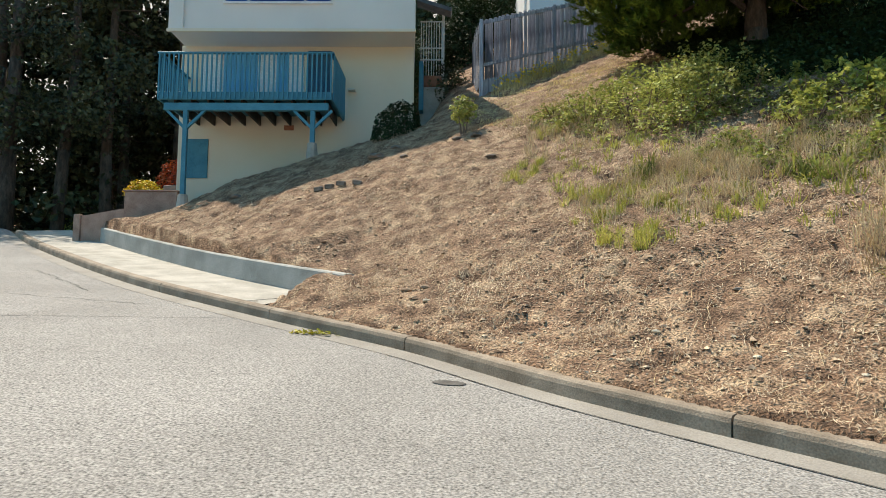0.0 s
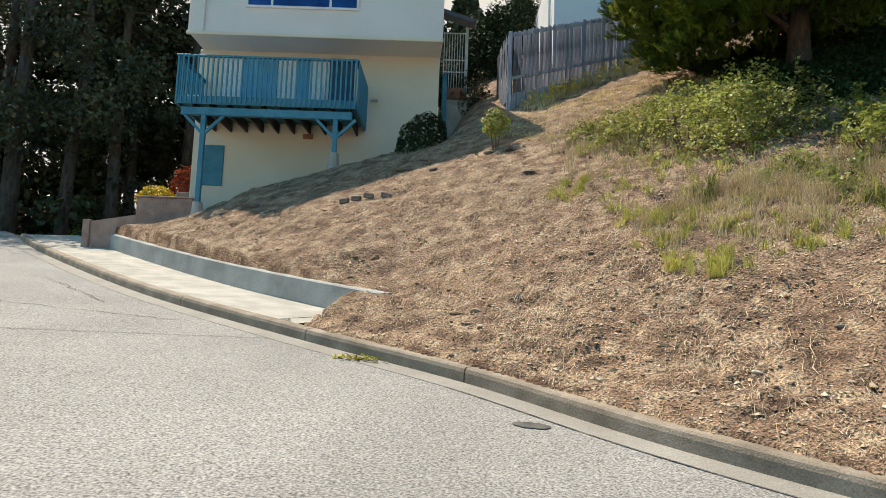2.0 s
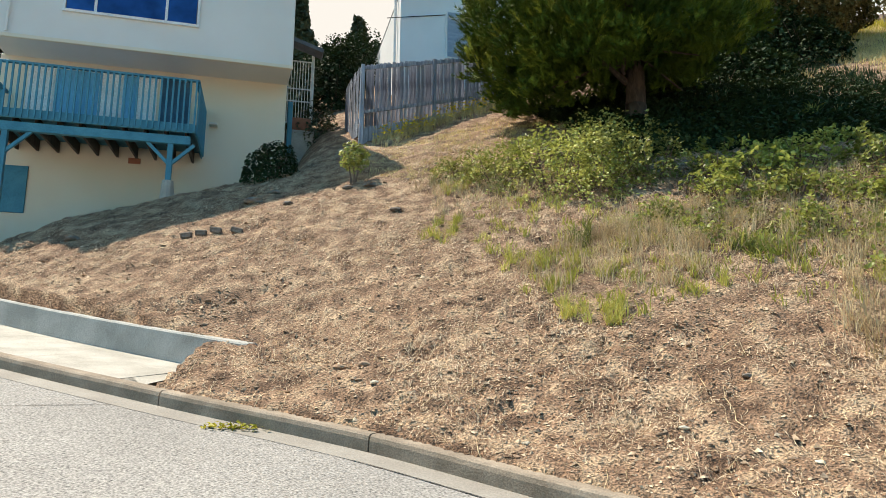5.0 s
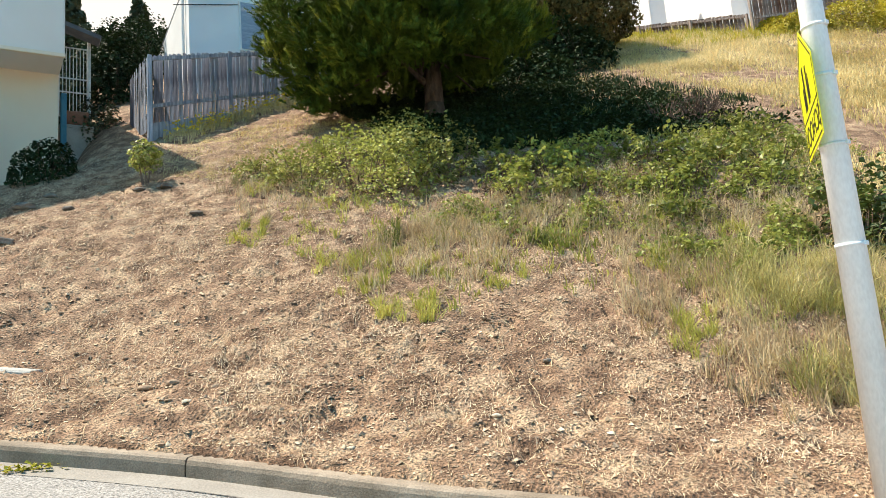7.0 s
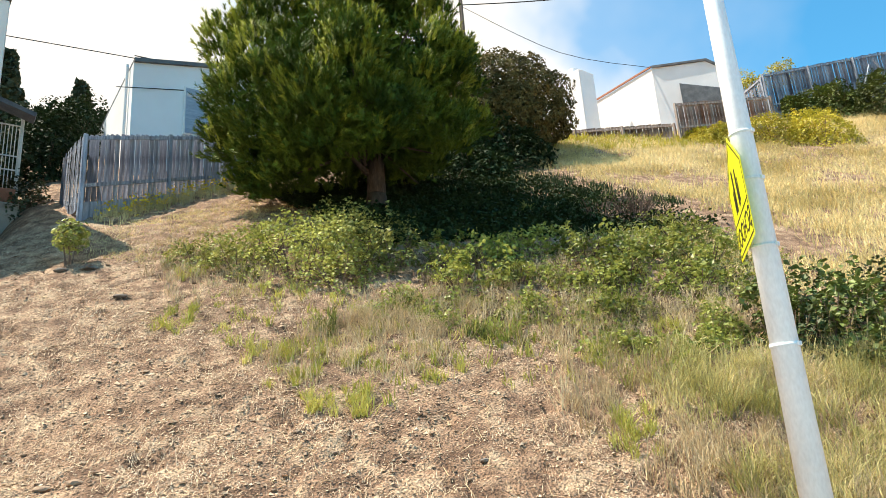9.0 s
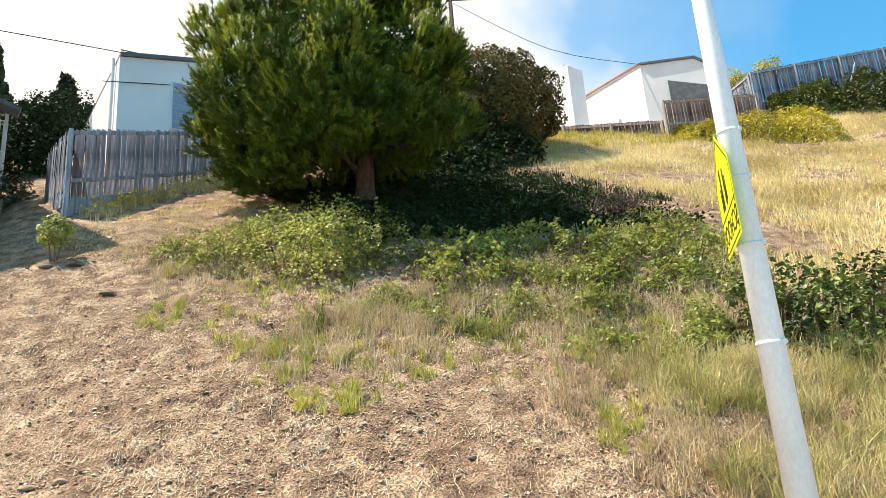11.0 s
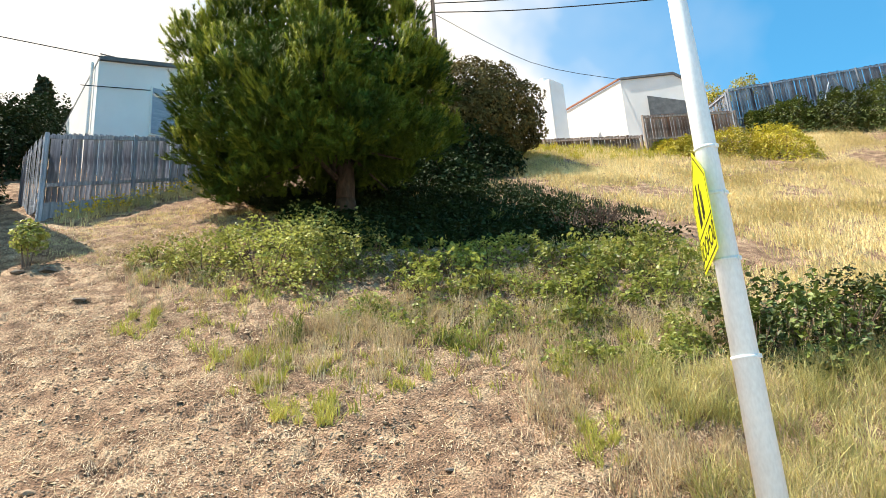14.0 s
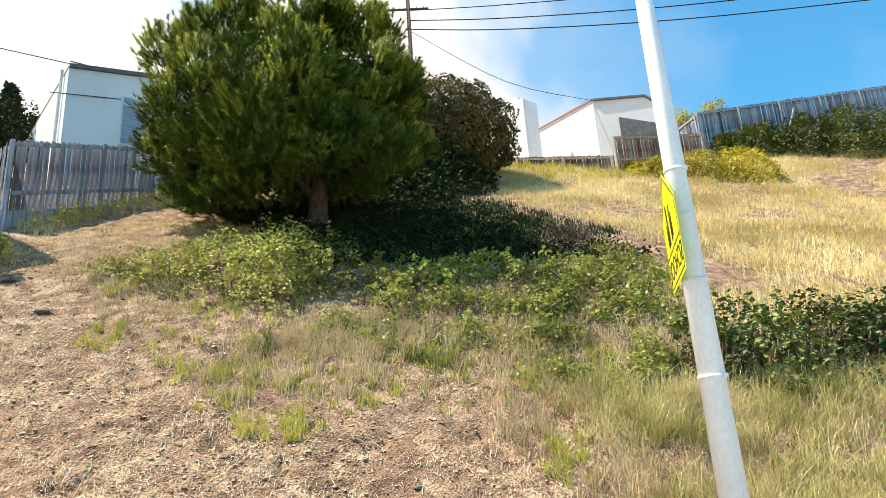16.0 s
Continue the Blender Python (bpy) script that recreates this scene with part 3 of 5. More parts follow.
def tufts(rs, centres, per, radius, height, lean=0.35, width=0.006):
    """Grass tufts at the centres, each of per blades."""
    c = np.repeat(np.asarray(centres), per, 0)
    k = np.repeat(rs.uniform(0.6, 1.25, len(centres)), per)
    xy = c + rs.normal(size=c.shape) * radius
    at = np.c_[xy, ground_at(xy) - 0.02]
    return blade_tris(rs, at, height * k, lean, width)


def stuff(name, tris, mat, label, category):
    return tagged(new(name, tri_mesh(name, tris, mat)), label, category, kind="stuff")


# ---- pine ----


def pine(at, centre, radii, seed):
    rs = np.random.RandomState(seed)
    tree = thing("pine_tree", at, "dense round-crowned dark green pine tree on the bank", "tree")
    a, c, R = Vector(at), Vector(centre), np.array(radii)
    bm = rod((a.x, a.y, a.z - 0.4), (a.x + 0.02, a.y, a.z + 0.35), 0.36, 0.25, 16)
    rod((a.x + 0.02, a.y, a.z + 0.3), (a.x + 0.05, a.y, a.z + 1.6), 0.25, 0.21, 16, bm)
    rod((a.x + 0.05, a.y, a.z + 1.55), (c.x, c.y, c.z + radii[2] * 0.6), 0.21, 0.05, 10, bm)
    part("trunk", bm, "bark", tree, smooth=True)
    for k in range(26):
        v = unit(rs.normal(size=3))
        s = a.lerp(c, rs.uniform(0.3, 1.0))
        e = c + Vector((v[0] * radii[0], v[1] * radii[1], v[2] * radii[2])) * 0.8
        part("limb", rod(s, e, 0.06, 0.015, 6), "bark", tree)
    # boughs carry clumps, and clumps carry shoots
    boughs = 240
    bv = unit(rs.normal(size=(boughs, 3)))
    depth = np.where(np.arange(boughs) % 5 == 0, rs.uniform(0.45, 0.7, boughs), rs.uniform(0.78, 0.92, boughs))
    bough = np.array(c) + bv * R * depth[:, None]
    per = 10
    cv = unit(np.repeat(bv, per, 0) * 0.8 + np.array([0, 0, 0.45]) + rs.normal(size=(boughs * per, 3)) * 0.55)
    heart = np.repeat(bough, per, 0) + cv * np.repeat(rs.uniform(0.38, 0.62, boughs), per)[:, None]
    v = np.repeat(cv, 7, 0)
    lay = rs.normal(size=v.shape) * np.array([0.12, 0.12, 0.08])
    foot = np.repeat(heart, 7, 0) + lay
    way = unit(v * 0.6 + np.array([0, 0, 0.6]) + lay * 1.2 + rs.normal(size=v.shape) * 0.12)
    keep = foot[:, 2] > np.maximum(ground_at(foot[:, :2]) + 0.3, a.z + 0.75 + 0.25 * np.clip(foot[:, 0] - a.x, -3, 4))
    luck = np.repeat(rs.uniform(size=len(heart)), 7)[keep]
    foot, way = foot[keep], way[keep]
    reach = np.linalg.norm((foot - np.array(c)) / R, axis=1)
    # young shoots, bright and thicker towards the top, also paint in sunlit tufts
    tip = (reach > 0.92) & (luck < np.clip(0.42 + 0.6 * (foot[:, 2] - c.z) / R[2], 0.12, 0.95))
    way[tip] = unit(way[tip] * 0.7 + np.array([0, 0, 0.45]))
    fresh = part("new_growth", tri_mesh("new_growth", needle_tris(rs, foot[tip], way[tip], rs.uniform(0.14, 0.32, tip.sum()), 42, (0.08, 0.14), 0.010, 0.75), "sunlit_young_needles"), "sunlit_young_needles", tree, "fresh yellow-green upright shoots, brightened as sunlit tufts")
    tagged(fresh, kind="stuff")
    foot, way = foot[~tip], way[~tip]
    tris = needle_tris(rs, foot, way, rs.uniform(0.16, 0.34, len(foot)), 42, (0.08, 0.14), 0.011)
    # unseen leaf pieces inside the crown, added to block light and darken it
    core = np.array(c) + unit(rs.normal(size=(11000, 3))) * R * rs.uniform(0.35, 0.8, (11000, 1))
    core = core[core[:, 2] > np.maximum(ground_at(core[:, :2]) + 0.7, a.z + 1.2)]
    tris = np.concatenate([tris, leaf_tris(rs, core, rs.normal(size=core.shape), rs.uniform(0.1, 0.22, len(core)), 0.3)])
    part("crown", tri_mesh("crown", tris, "needles"), "needles", tree)
    return tree


pine((7.14, 15.75, on(7.14, 15.75)), (6.4, 15.6, 10.15), (3.4, 3.2, 3.3), 3)


def bush(name, label, xy, rx, ry, height, mat, n, leaf, seed, category="bush", base=None, up=0.5, stems=12, shell=0.75, lumpy=1.0, sprawl=False):
    """A leafy mound on the ground: woody stems and a skin of leaves of uneven outline."""
    rs = np.random.RandomState(seed)
    x, y = xy
    z = on(x, y) if base is None else base
    plant = thing(name, (x, y, z), label, category)
    bm = bmesh.new()
    for k in range(stems):
        a = rs.uniform(0, 2 * np.pi)
        px, py = x + 0.2 * rx * math.cos(a), y + 0.2 * ry * math.sin(a)
        pz = on(px, py) if base is None else base
        rod((px, py, pz - 0.05), (x + rx * rs.uniform(0.3, 0.8) * math.cos(a), y + ry * rs.uniform(0.3, 0.8) * math.sin(a), z + height * rs.uniform(0.4, 0.85)), 0.014, 0.005, 5, bm)
    tagged(part("brushwood", bm, "dead_stem", plant), kind="stuff")
    v = unit(rs.normal(size=(n, 3)))
    v[:, 2] = np.abs(v[:, 2])
    off = Vector((seed * 3.7, 0, 0))
    lump = np.array([1 + lumpy * (0.42 * noise.noise(Vector(p) * 2.0 + off) + 0.4 * noise.noise(Vector(p) * 5.0 + off)) for p in v])
    depth = np.where(rs.uniform(size=n) < shell, 1 - np.abs(rs.normal(0, 0.10, n)), rs.uniform(0.3, 0.9, n))
    p = v * np.array([rx, ry, height]) * (lump * depth)[:, None]
    xyv = p[:, :2] + np.array([x, y])
    foot = ground_at(xyv) if base is None else np.full(n, base)
    foot = np.where(np.abs(foot - z) > 0.65 * max(rx, ry), z, foot)
    at = np.c_[xyv, foot + p[:, 2]]
    normal = v * 0.6 + np.array([0, 0, up + (0.35 if sprawl else 0.0)]) + rs.normal(size=v.shape) * 0.5
    if sprawl:
        gap = np.array([noise.noise(Vector(q) * 3.1) + 0.6 * noise.noise(Vector(q) * 7.0) for q in at])
        at, normal = at[gap > -0.06], normal[gap > -0.06]
        canes = []
        for k in range(int(9 * rx * ry) + 4):
            a, far = rs.uniform(0, 6.283), rs.uniform(0.8, 1.35)
            q = np.linspace(0.2, 1, 11)[:, None]
            ex, ey = rx * far * math.cos(a), ry * far * math.sin(a)
            spot = np.array([x, y]) + q * np.array([ex, ey])
            rise = height * rs.uniform(0.7, 1.25) * np.sin(q[:, 0] * 2.5)
            canes.append(np.c_[spot, np.where(np.abs(ground_at(spot) - z) > 1.0, z, ground_at(spot)) + rise + 0.03])
        canes = np.repeat(np.concatenate(canes), 3, 0)
        canes = canes + rs.normal(size=canes.shape) * 0.045
        at, normal = np.concatenate([at, canes]), np.concatenate([normal, np.array([0, 0, 0.7]) + rs.normal(size=canes.shape) * 0.5])
        n = len(at)
    tagged(part("leaves", tri_mesh("leaves", leaf_tris(rs, at, normal, leaf * rs.uniform(0.45, 1.35, n)), mat), mat, plant), kind="stuff")
    return plant


# shrubs by the house and on the bank
bush("hedge_ball", "clipped dark green round shrub by the house", (-1.4, 17.35), 0.66, 0.55, 0.85, "dark_shade_leaf", 3600, 0.04, 11, "shrub", lumpy=0.2)
rs = np.random.RandomState(5)
sx, sy = 0.31, 15.33
sz = on(sx, sy)
shrub = thing("small_shrub", (sx, sy, sz), "small bright green shrub alone on the dirt", "shrub")
bm = bmesh.new()
for k in range(5):
    rod((sx + 0.03 * k - 0.06, sy, sz - 0.05), (sx + rs.uniform(-0.2, 0.2), sy + rs.uniform(-0.15, 0.15), sz + 0.5), 0.014, 0.007, 6, bm)
tagged(part("brushwood", bm, "dead_stem", shrub), kind="stuff")
v = unit(rs.normal(size=(520, 3)))
p = np.array([sx, sy, sz + 0.58]) + v * np.array([0.31, 0.28, 0.32]) * rs.uniform(0.5, 1.1, (520, 1))
tagged(part("leaves", tri_mesh("leaves", leaf_tris(rs, p, v + [0, 0, 0.6] + rs.normal(size=v.shape) * 0.4, rs.uniform(0.035, 0.065, 520)), "ivy"), "ivy", shrub), kind="stuff")
bush("round_bush", "very dark dense round bush behind the fence", (0.0, 21.6), 0.75, 0.7, 1.5, "forest", 2400, 0.06, 12, base=7.7)

# mound of pale leaves below the pine, and the brambles
ivy_spots = [(2.75, 13.3, 0.75, 0.7, 0.55), (3.55, 12.6, 0.95, 0.85, 0.85), (4.45, 12.2, 0.9, 0.85, 0.95), (5.15, 12.0, 0.7, 0.8, 0.75), (3.5, 13.9, 0.95, 0.7, 0.6), (4.7, 13.4, 1.0, 0.8, 0.75), (2.3, 14.3, 0.6, 0.6, 0.3), (3.9, 11.7, 0.7, 0.5, 0.55)]
for k, (x, y, rx, ry, h) in enumerate(ivy_spots):
    bush("leafy_bush", "pale green small-leaved bush sprawling below the pine", (x, y), rx, ry, h * 1.05, "ivy", int(3000 * rx * ry + 450), 0.042, 20 + k, stems=10, sprawl=True)
bramble_spots = [(5.9, 11.3, 0.8, 0.6, 0.5), (6.6, 10.9, 0.8, 0.6, 0.55), (7.4, 10.9, 0.9, 0.6, 0.5), (5.4, 10.4, 0.6, 0.5, 0.45), (6.3, 10.0, 0.6, 0.4, 0.4), (8.4, 10.2, 0.9, 0.7, 0.5), (9.3, 9.6, 1.0, 0.8, 0.55), (8.2, 9.2, 0.9, 0.6, 0.4), (9.9, 8.7, 0.9, 0.7, 0.5), (7.3, 9.0, 0.6, 0.5, 0.35), (8.8, 8.2, 0.9, 0.5, 0.4), (6.6, 8.2, 0.4, 0.4, 0.3), (10.7, 9.6, 0.8, 0.8, 0.5)]
for k, (x, y, rx, ry, h) in enumerate(bramble_spots):
    bush("bramble", "low sprawling green bramble with dark gaps", (x, y), rx * 0.95, ry * 0.9, h * 0.95, "leaf", int(1000 * rx * ry + 160), 0.06, 40 + k, stems=22, sprawl=True)
# these brambles take the darker leaf that paints in their shadowed hollows
for k, (x, y, rx, ry, h) in enumerate([(8.4, 6.15, 0.9, 0.8, 0.72), (9.3, 5.8, 1.1, 0.9, 0.75), (10.5, 5.5, 1.1, 0.9, 0.68), (7.8, 6.35, 0.6, 0.6, 0.6), (11.6, 5.2, 0.9, 0.8, 0.55)]):
    bush("dark_bramble", "tall green bramble thicket on the slope, darkened for its shadowed hollows", (x, y), rx, ry, h, "thicket", int(2000 * rx * ry + 500), 0.062, 60 + k, stems=26, shell=0.6, sprawl=True)
bush("dead_bush", "brown dead twiggy bush", (11.6, 11.4), 1.0, 0.8, 0.6, "dead_stem", 900, 0.035, 90, stems=90, up=0.1)
bush("dead_bush", "brown dead twiggy bush", (10.7, 11.7), 0.6, 0.6, 0.7, "dark_shade_leaf", 700, 0.04, 91, stems=30)
# ground ivy, most of it in the dark leaf that stands in for shade
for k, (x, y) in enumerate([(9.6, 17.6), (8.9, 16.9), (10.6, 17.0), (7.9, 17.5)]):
    bush("ground_ivy", "low ground ivy, mostly darkened for the pine's shade", (x, y), 0.9, 0.7, 0.4, "dark_shade_leaf" if k else "ivy", 900, 0.055, 95 + k, stems=8)

# big bronze bush behind the pine
rs = np.random.RandomState(8)
bz = on(15.9, 19.9)
big = thing("bronze_bush", (15.9, 19.9, bz), "large bronze-green round bush beside the pine", "bush")
bm = bmesh.new()
for k in range(9):
    a = k * 0.7
    rod((15.9 + 0.2 * math.cos(a), 19.9 + 0.2 * math.sin(a), bz - 0.2), (15.9 + 1.2 * math.cos(a), 19.9 + 1.2 * math.sin(a), bz + 3), 0.07, 0.02, 6, bm)
tagged(part("brushwood", bm, "bark", big), kind="stuff")
n = 32000
v = unit(rs.normal(size=(n, 3)))
lump = np.array([1 + 0.2 * noise.noise(Vector(q) * 2.4) + 0.14 * noise.noise(Vector(q) * 6) for q in v])
dep = np.where(rs.uniform(size=n) < 0.7, 1 - np.abs(rs.normal(0, 0.08, n)), rs.uniform(0.4, 0.9, n))
p = np.array([15.9, 19.9, bz + 1.95]) + v * np.array([2.85, 2.4, 2.05]) * (lump * dep)[:, None]
tagged(part("leaves", tri_mesh("leaves", leaf_tris(rs, p, v + [0, 0, 0.4] + rs.normal(size=v.shape) * 0.5, rs.uniform(0.05, 0.1, n)), "brown_leaf"), "brown_leaf", big), kind="stuff")

# bushes closing the gap, with shade put into their dark leaf colour
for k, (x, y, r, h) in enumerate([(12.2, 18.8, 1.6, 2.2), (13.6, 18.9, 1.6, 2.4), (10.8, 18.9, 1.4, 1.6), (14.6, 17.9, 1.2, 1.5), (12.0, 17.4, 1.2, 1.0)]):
    bush("shade_bush", "dense bush behind the pine, leaf colour darkened for shade", (x, y), r, r * 0.8, h, "dark_shade_leaf", 3200, 0.085, 500 + k, lumpy=0.6)

# yellow shrubs and junipers on the crest
for k, (x, y, rx, ry, h) in enumerate([(25.9, 14.4, 1.2, 1.4, 1.3), (26.6, 12.9, 1.1, 1.4, 1.45), (24.9, 15.8, 0.9, 1.0, 0.9), (24.6, 16.9, 0.7, 0.9, 0.6)]):
    bush("yellow_shrub", "low yellow-green flowering shrub on the crest", (x, y), rx, ry, h, "yellow_leaf", 5000, 0.055, 110 + k, "shrub", lumpy=0.5)
for k, (x, y, rx, ry, h) in enumerate([(32.3, 14.3, 1.2, 1.4, 1.7), (33.0, 12.4, 1.5, 1.6, 2.0), (33.6, 10.4, 1.5, 1.7, 2.4), (34.2, 8.2, 1.5, 1.7, 2.5), (31.6, 15.6, 0.9, 0.9, 1.2)]):
    bush("juniper", "spreading dark green juniper below the crest fence", (x, y), rx, ry, h, "juniper", 8000, 0.07, 120 + k, "shrub", up=0.9, lumpy=0.7)
for k, (x, y, z) in enumerate([(33.6, 18.9, 19.4), (34.8, 17.6, 19.7)]):
    bush("yellow_shrub", "yellow-green shrub top behind the fence", (x, y), 0.9, 0.8, 1.1, "yellow_leaf", 1200, 0.07, 130 + k, "shrub", base=z)

# ---- grass and straw ----
rs = np.random.RandomState(31)


def strewn(rs, n, x0, x1, y0, y1, where):
    xy = np.stack([rs.uniform(x0, x1, n), rs.uniform(y0, y1, n)], -1)
    off = kerb_off(xy[:, 0], xy[:, 1])
    paved = (off < 1.62) & (xy[:, 1] - xy[:, 0] > 11.5 + 0.8 * off) | (off < 0.16)
    return xy[~paved & where(xy[:, 0], xy[:, 1], off)]


def surface(xy):
    """Height of the ground sheet itself, lumps included."""
    ix, iy = np.clip(np.searchsorted(gx, xy[:, 0]) - 1, 0, nx - 2), np.clip(np.searchsorted(gy, xy[:, 1]) - 1, 0, ny - 2)
    fx, fy = (xy[:, 0] - gx[ix]) / (gx[ix + 1] - gx[ix]), (xy[:, 1] - gy[iy]) / (gy[iy + 1] - gy[iy])
    return (GZ[iy, ix] * (1 - fx) + GZ[iy, ix + 1] * fx) * (1 - fy) + (GZ[iy + 1, ix] * (1 - fx) + GZ[iy + 1, ix + 1] * fx) * fy


def patchy(xy, scale, seed, power=1.0):
    return np.array([noise.noise((x * scale, y * scale, seed)) for x, y in xy]) * 0.5 + 0.5


def straw_tris(xy, length, width, lift):
    n = len(xy)
    z = surface(xy) + rs.uniform(0.004, lift, n)
    a = rs.uniform(0, 2 * np.pi, n)
    step = rs.uniform(*length, n) / 2
    d = np.stack([np.cos(a), np.sin(a)], -1) * step[:, None]
    e1, e2 = xy + d, xy - d
    bow = rs.normal(0, 0.25, n) * step
    mid = xy + np.stack([-np.sin(a), np.cos(a)], -1) * bow[:, None]
    z1, z2 = surface(e1) + rs.uniform(0.003, lift * 1.6, n), surface(e2) + rs.uniform(0.003, lift, n)
    m = np.c_[mid, z]
    up = np.stack([-np.sin(a), np.cos(a), rs.uniform(-0.6, 0.6, n)], -1) * width
    p1, p2 = np.c_[e1, z1], np.c_[e2, z2]
    return np.concatenate([np.stack([p1, m - up, m + up], 1), np.stack([p2, m + up, m - up], 1)])


mown = strewn(rs, 300000, -9, 9, 3.4, 18.4, lambda x, y, o: (o < 9) & (rs.uniform(size=len(x)) < np.clip(1.25 - (y - 6) * 0.05, 0.3, 1)))
cover = patchy(mown, 0.9, 3) + 0.5 * patchy(mown, 2.7, 8)
# bare scraped soil shows through here and there
for cx, cy, r in ((2.9, 7.8, 0.8), (-1.9, 11.6, 0.9), (0.2, 10.6, 0.7), (-3.4, 13.2, 0.9), (1.0, 7.3, 0.5), (-0.6, 8.6, 0.5)):
    cover = cover - bump(mown[:, 0], mown[:, 1], cx, cy, r, 0.45)
mown = mown[rs.uniform(size=len(mown)) < np.clip((cover - 0.5) * 2.2, 0.06, 1)]
stuff("straw", straw_tris(mown, (0.03, 0.11), 0.0031, 0.03), "straw", "cut straw strewn over the mown dirt slope", "straw")
wisps = strewn(rs, 1300, -3, 8, 3.4, 11, lambda x, y, o: o < 6)
stuff("straw_wisps", straw_tris(wisps, (0.25, 0.5), 0.003, 0.05), "dry_grass", "long pale dry stalks lying on the slope", "straw")

# clods and pebbles
ico = bmesh.new()
bmesh.ops.create_icosphere(ico, subdivisions=1, radius=1.0)
ico.verts.ensure_lookup_table()
iv = np.array([tuple(v.co) for v in ico.verts])
fi = np.array([[v.index for v in f.verts] for f in ico.faces])
ico.free()


def clod_tris(xy, size, flat=0.4):
    out = []
    for (x, y), s, z in zip(xy, size, surface(xy)):
        v = iv * (1 + rs.uniform(-0.3, 0.3, (len(iv), 1))) * np.array([1, rs.uniform(0.6, 1.2), flat]) * s
        a = rs.uniform(0, 6.3)
        v = v @ np.array([[math.cos(a), -math.sin(a), 0], [math.sin(a), math.cos(a), 0], [0, 0, 1]]) + np.array([x, y, z + 0.15 * s])
        out.append(v[fi])
    return np.concatenate(out)


spots = strewn(rs, 9000, -8, 8, 3.4, 17.5, lambda x, y, o: o < 8)
spots = spots[patchy(spots, 1.3, 21) > 0.4][:5200]
octa = np.array([(1, 0, 0), (0, 1, 0), (-1, 0, 0), (0, -1, 0), (0, 0, 1)], float)
of = np.array([(0, 1, 4), (1, 2, 4), (2, 3, 4), (3, 0, 4)])
bits = strewn(rs, 75000, -8, 8.5, 3.4, 16.5, lambda x, y, o: (o < 9) & (rs.uniform(size=len(x)) < np.clip(1.3 - (y - 5) * 0.085, 0.2, 1)))
bits = bits[patchy(bits, 1.1, 41) + 0.5 * patchy(bits, 3.3, 42) > 0.62]
size = np.exp(rs.normal(-4.6, 0.45, len(bits))).clip(0.006, 0.032)
corner = octa[None] * (1 + rs.uniform(-0.45, 0.45, (len(bits), 5, 3))) * np.array([1.25, 1.0, 0.85]) * size[:, None, None] + rs.normal(0, 0.2, (len(bits), 5, 3)) * size[:, None, None]
corner = corner + np.c_[bits, surface(bits) + 0.002][:, None, :]
stuff("soil_crumbs", corner[:, of].reshape(-1, 3, 3), "crumb", "small pale and brown soil crumbs and chaff", "dirt")
heaps = np.concatenate([blob(rs, x, y, rx, ry, n) for x, y, rx, ry, n in ((-2.1, 11.5, 0.5, 0.35, 160), (2.4, 7.8, 0.8, 0.5, 110), (1.76, 8.5, 0.9, 0.4, 90), (3.1, 7.95, 0.8, 0.12, 90), (0.63, 10.7, 1.1, 0.7, 80), (-0.4, 9.2, 0.5, 0.4, 60), (-3.0, 15.0, 1.6, 0.5, 140), (0.5, 14.9, 0.5, 0.25, 60))])
stuff("dug_soil", clod_tris(heaps, np.exp(rs.normal(-4.6, 0.6, len(heaps))).clip(0.005, 0.05), 0.4), "clod", "freshly dug reddish brown soil crumbs", "dirt")
stuff("clods", clod_tris(spots, np.exp(rs.normal(-4.35, 0.55, len(spots))).clip(0.006, 0.035)), "clod", "crumbled dirt clods on the bank", "dirt")


def rock(name, label, x, y, s, mat, flat=0.6, seed=0):
    r = np.random.RandomState(seed + 1)
    bm = bmesh.new()
    bmesh.ops.create_icosphere(bm, subdivisions=2, radius=s)
    for v in bm.verts:
        v.co *= 1 + 0.35 * noise.noise(v.co * (1.3 / s) + Vector((seed, 0, 0))) + r.uniform(-0.06, 0.06)
        v.co.z *= flat
    z = float(surface(np.array([[x, y]]))[0])
    for v in bm.verts:
        v.co += Vector((x, y, z + s * flat * 0.35))
    return tagged(part(name, bm, mat), label, "rock")


for k, (x, y, s, mat, label) in enumerate([(1.95, 6.59, 0.05, "pale_rock", "small pale tan stone on the straw"), (-0.26, 8.48, 0.055, "pale_rock", "small pale tan stone on the straw"), (-0.54, 9.09, 0.085, "clod", "dark dirt clod on the slope"), (-0.30, 8.98, 0.09, "clod", "dark dirt clod on the slope"), (-1.67, 15.45, 0.22, "rock", "grey rock near the house's shade"), (-1.25, 15.75, 0.14, "rock", "grey rock near the house's shade"), (-1.0, 14.9, 0.13, "rock", "dark flat stone in the dirt"), (0.6, 14.95, 0.16, "rock", "flat grey stone below the shrub"), (0.15, 15.05, 0.12, "rock", "flat grey stone below the shrub"), (1.35, 15.0, 0.12, "rock", "flat grey stone on the bank"), (2.9, 7.0, 0.06, "rock", "grey stone in the dirt"), (2.55, 5.85, 0.045, "pale_rock", "small pale stone near the kerb"), (0.72, 6.9, 0.04, "pale_rock", "white crumpled scrap by the kerb"), (3.1, 5.3, 0.04, "pale_rock", "small pale stone near the kerb"), (0.8, 13.2, 0.12, "rock", "dark flat stone in the dirt"), (-4.9, 15.6, 0.16, "rock", "grey rock near the house's shade")]):
    rock("rock", label, x, y, s * 0.85, mat, 0.42, k)
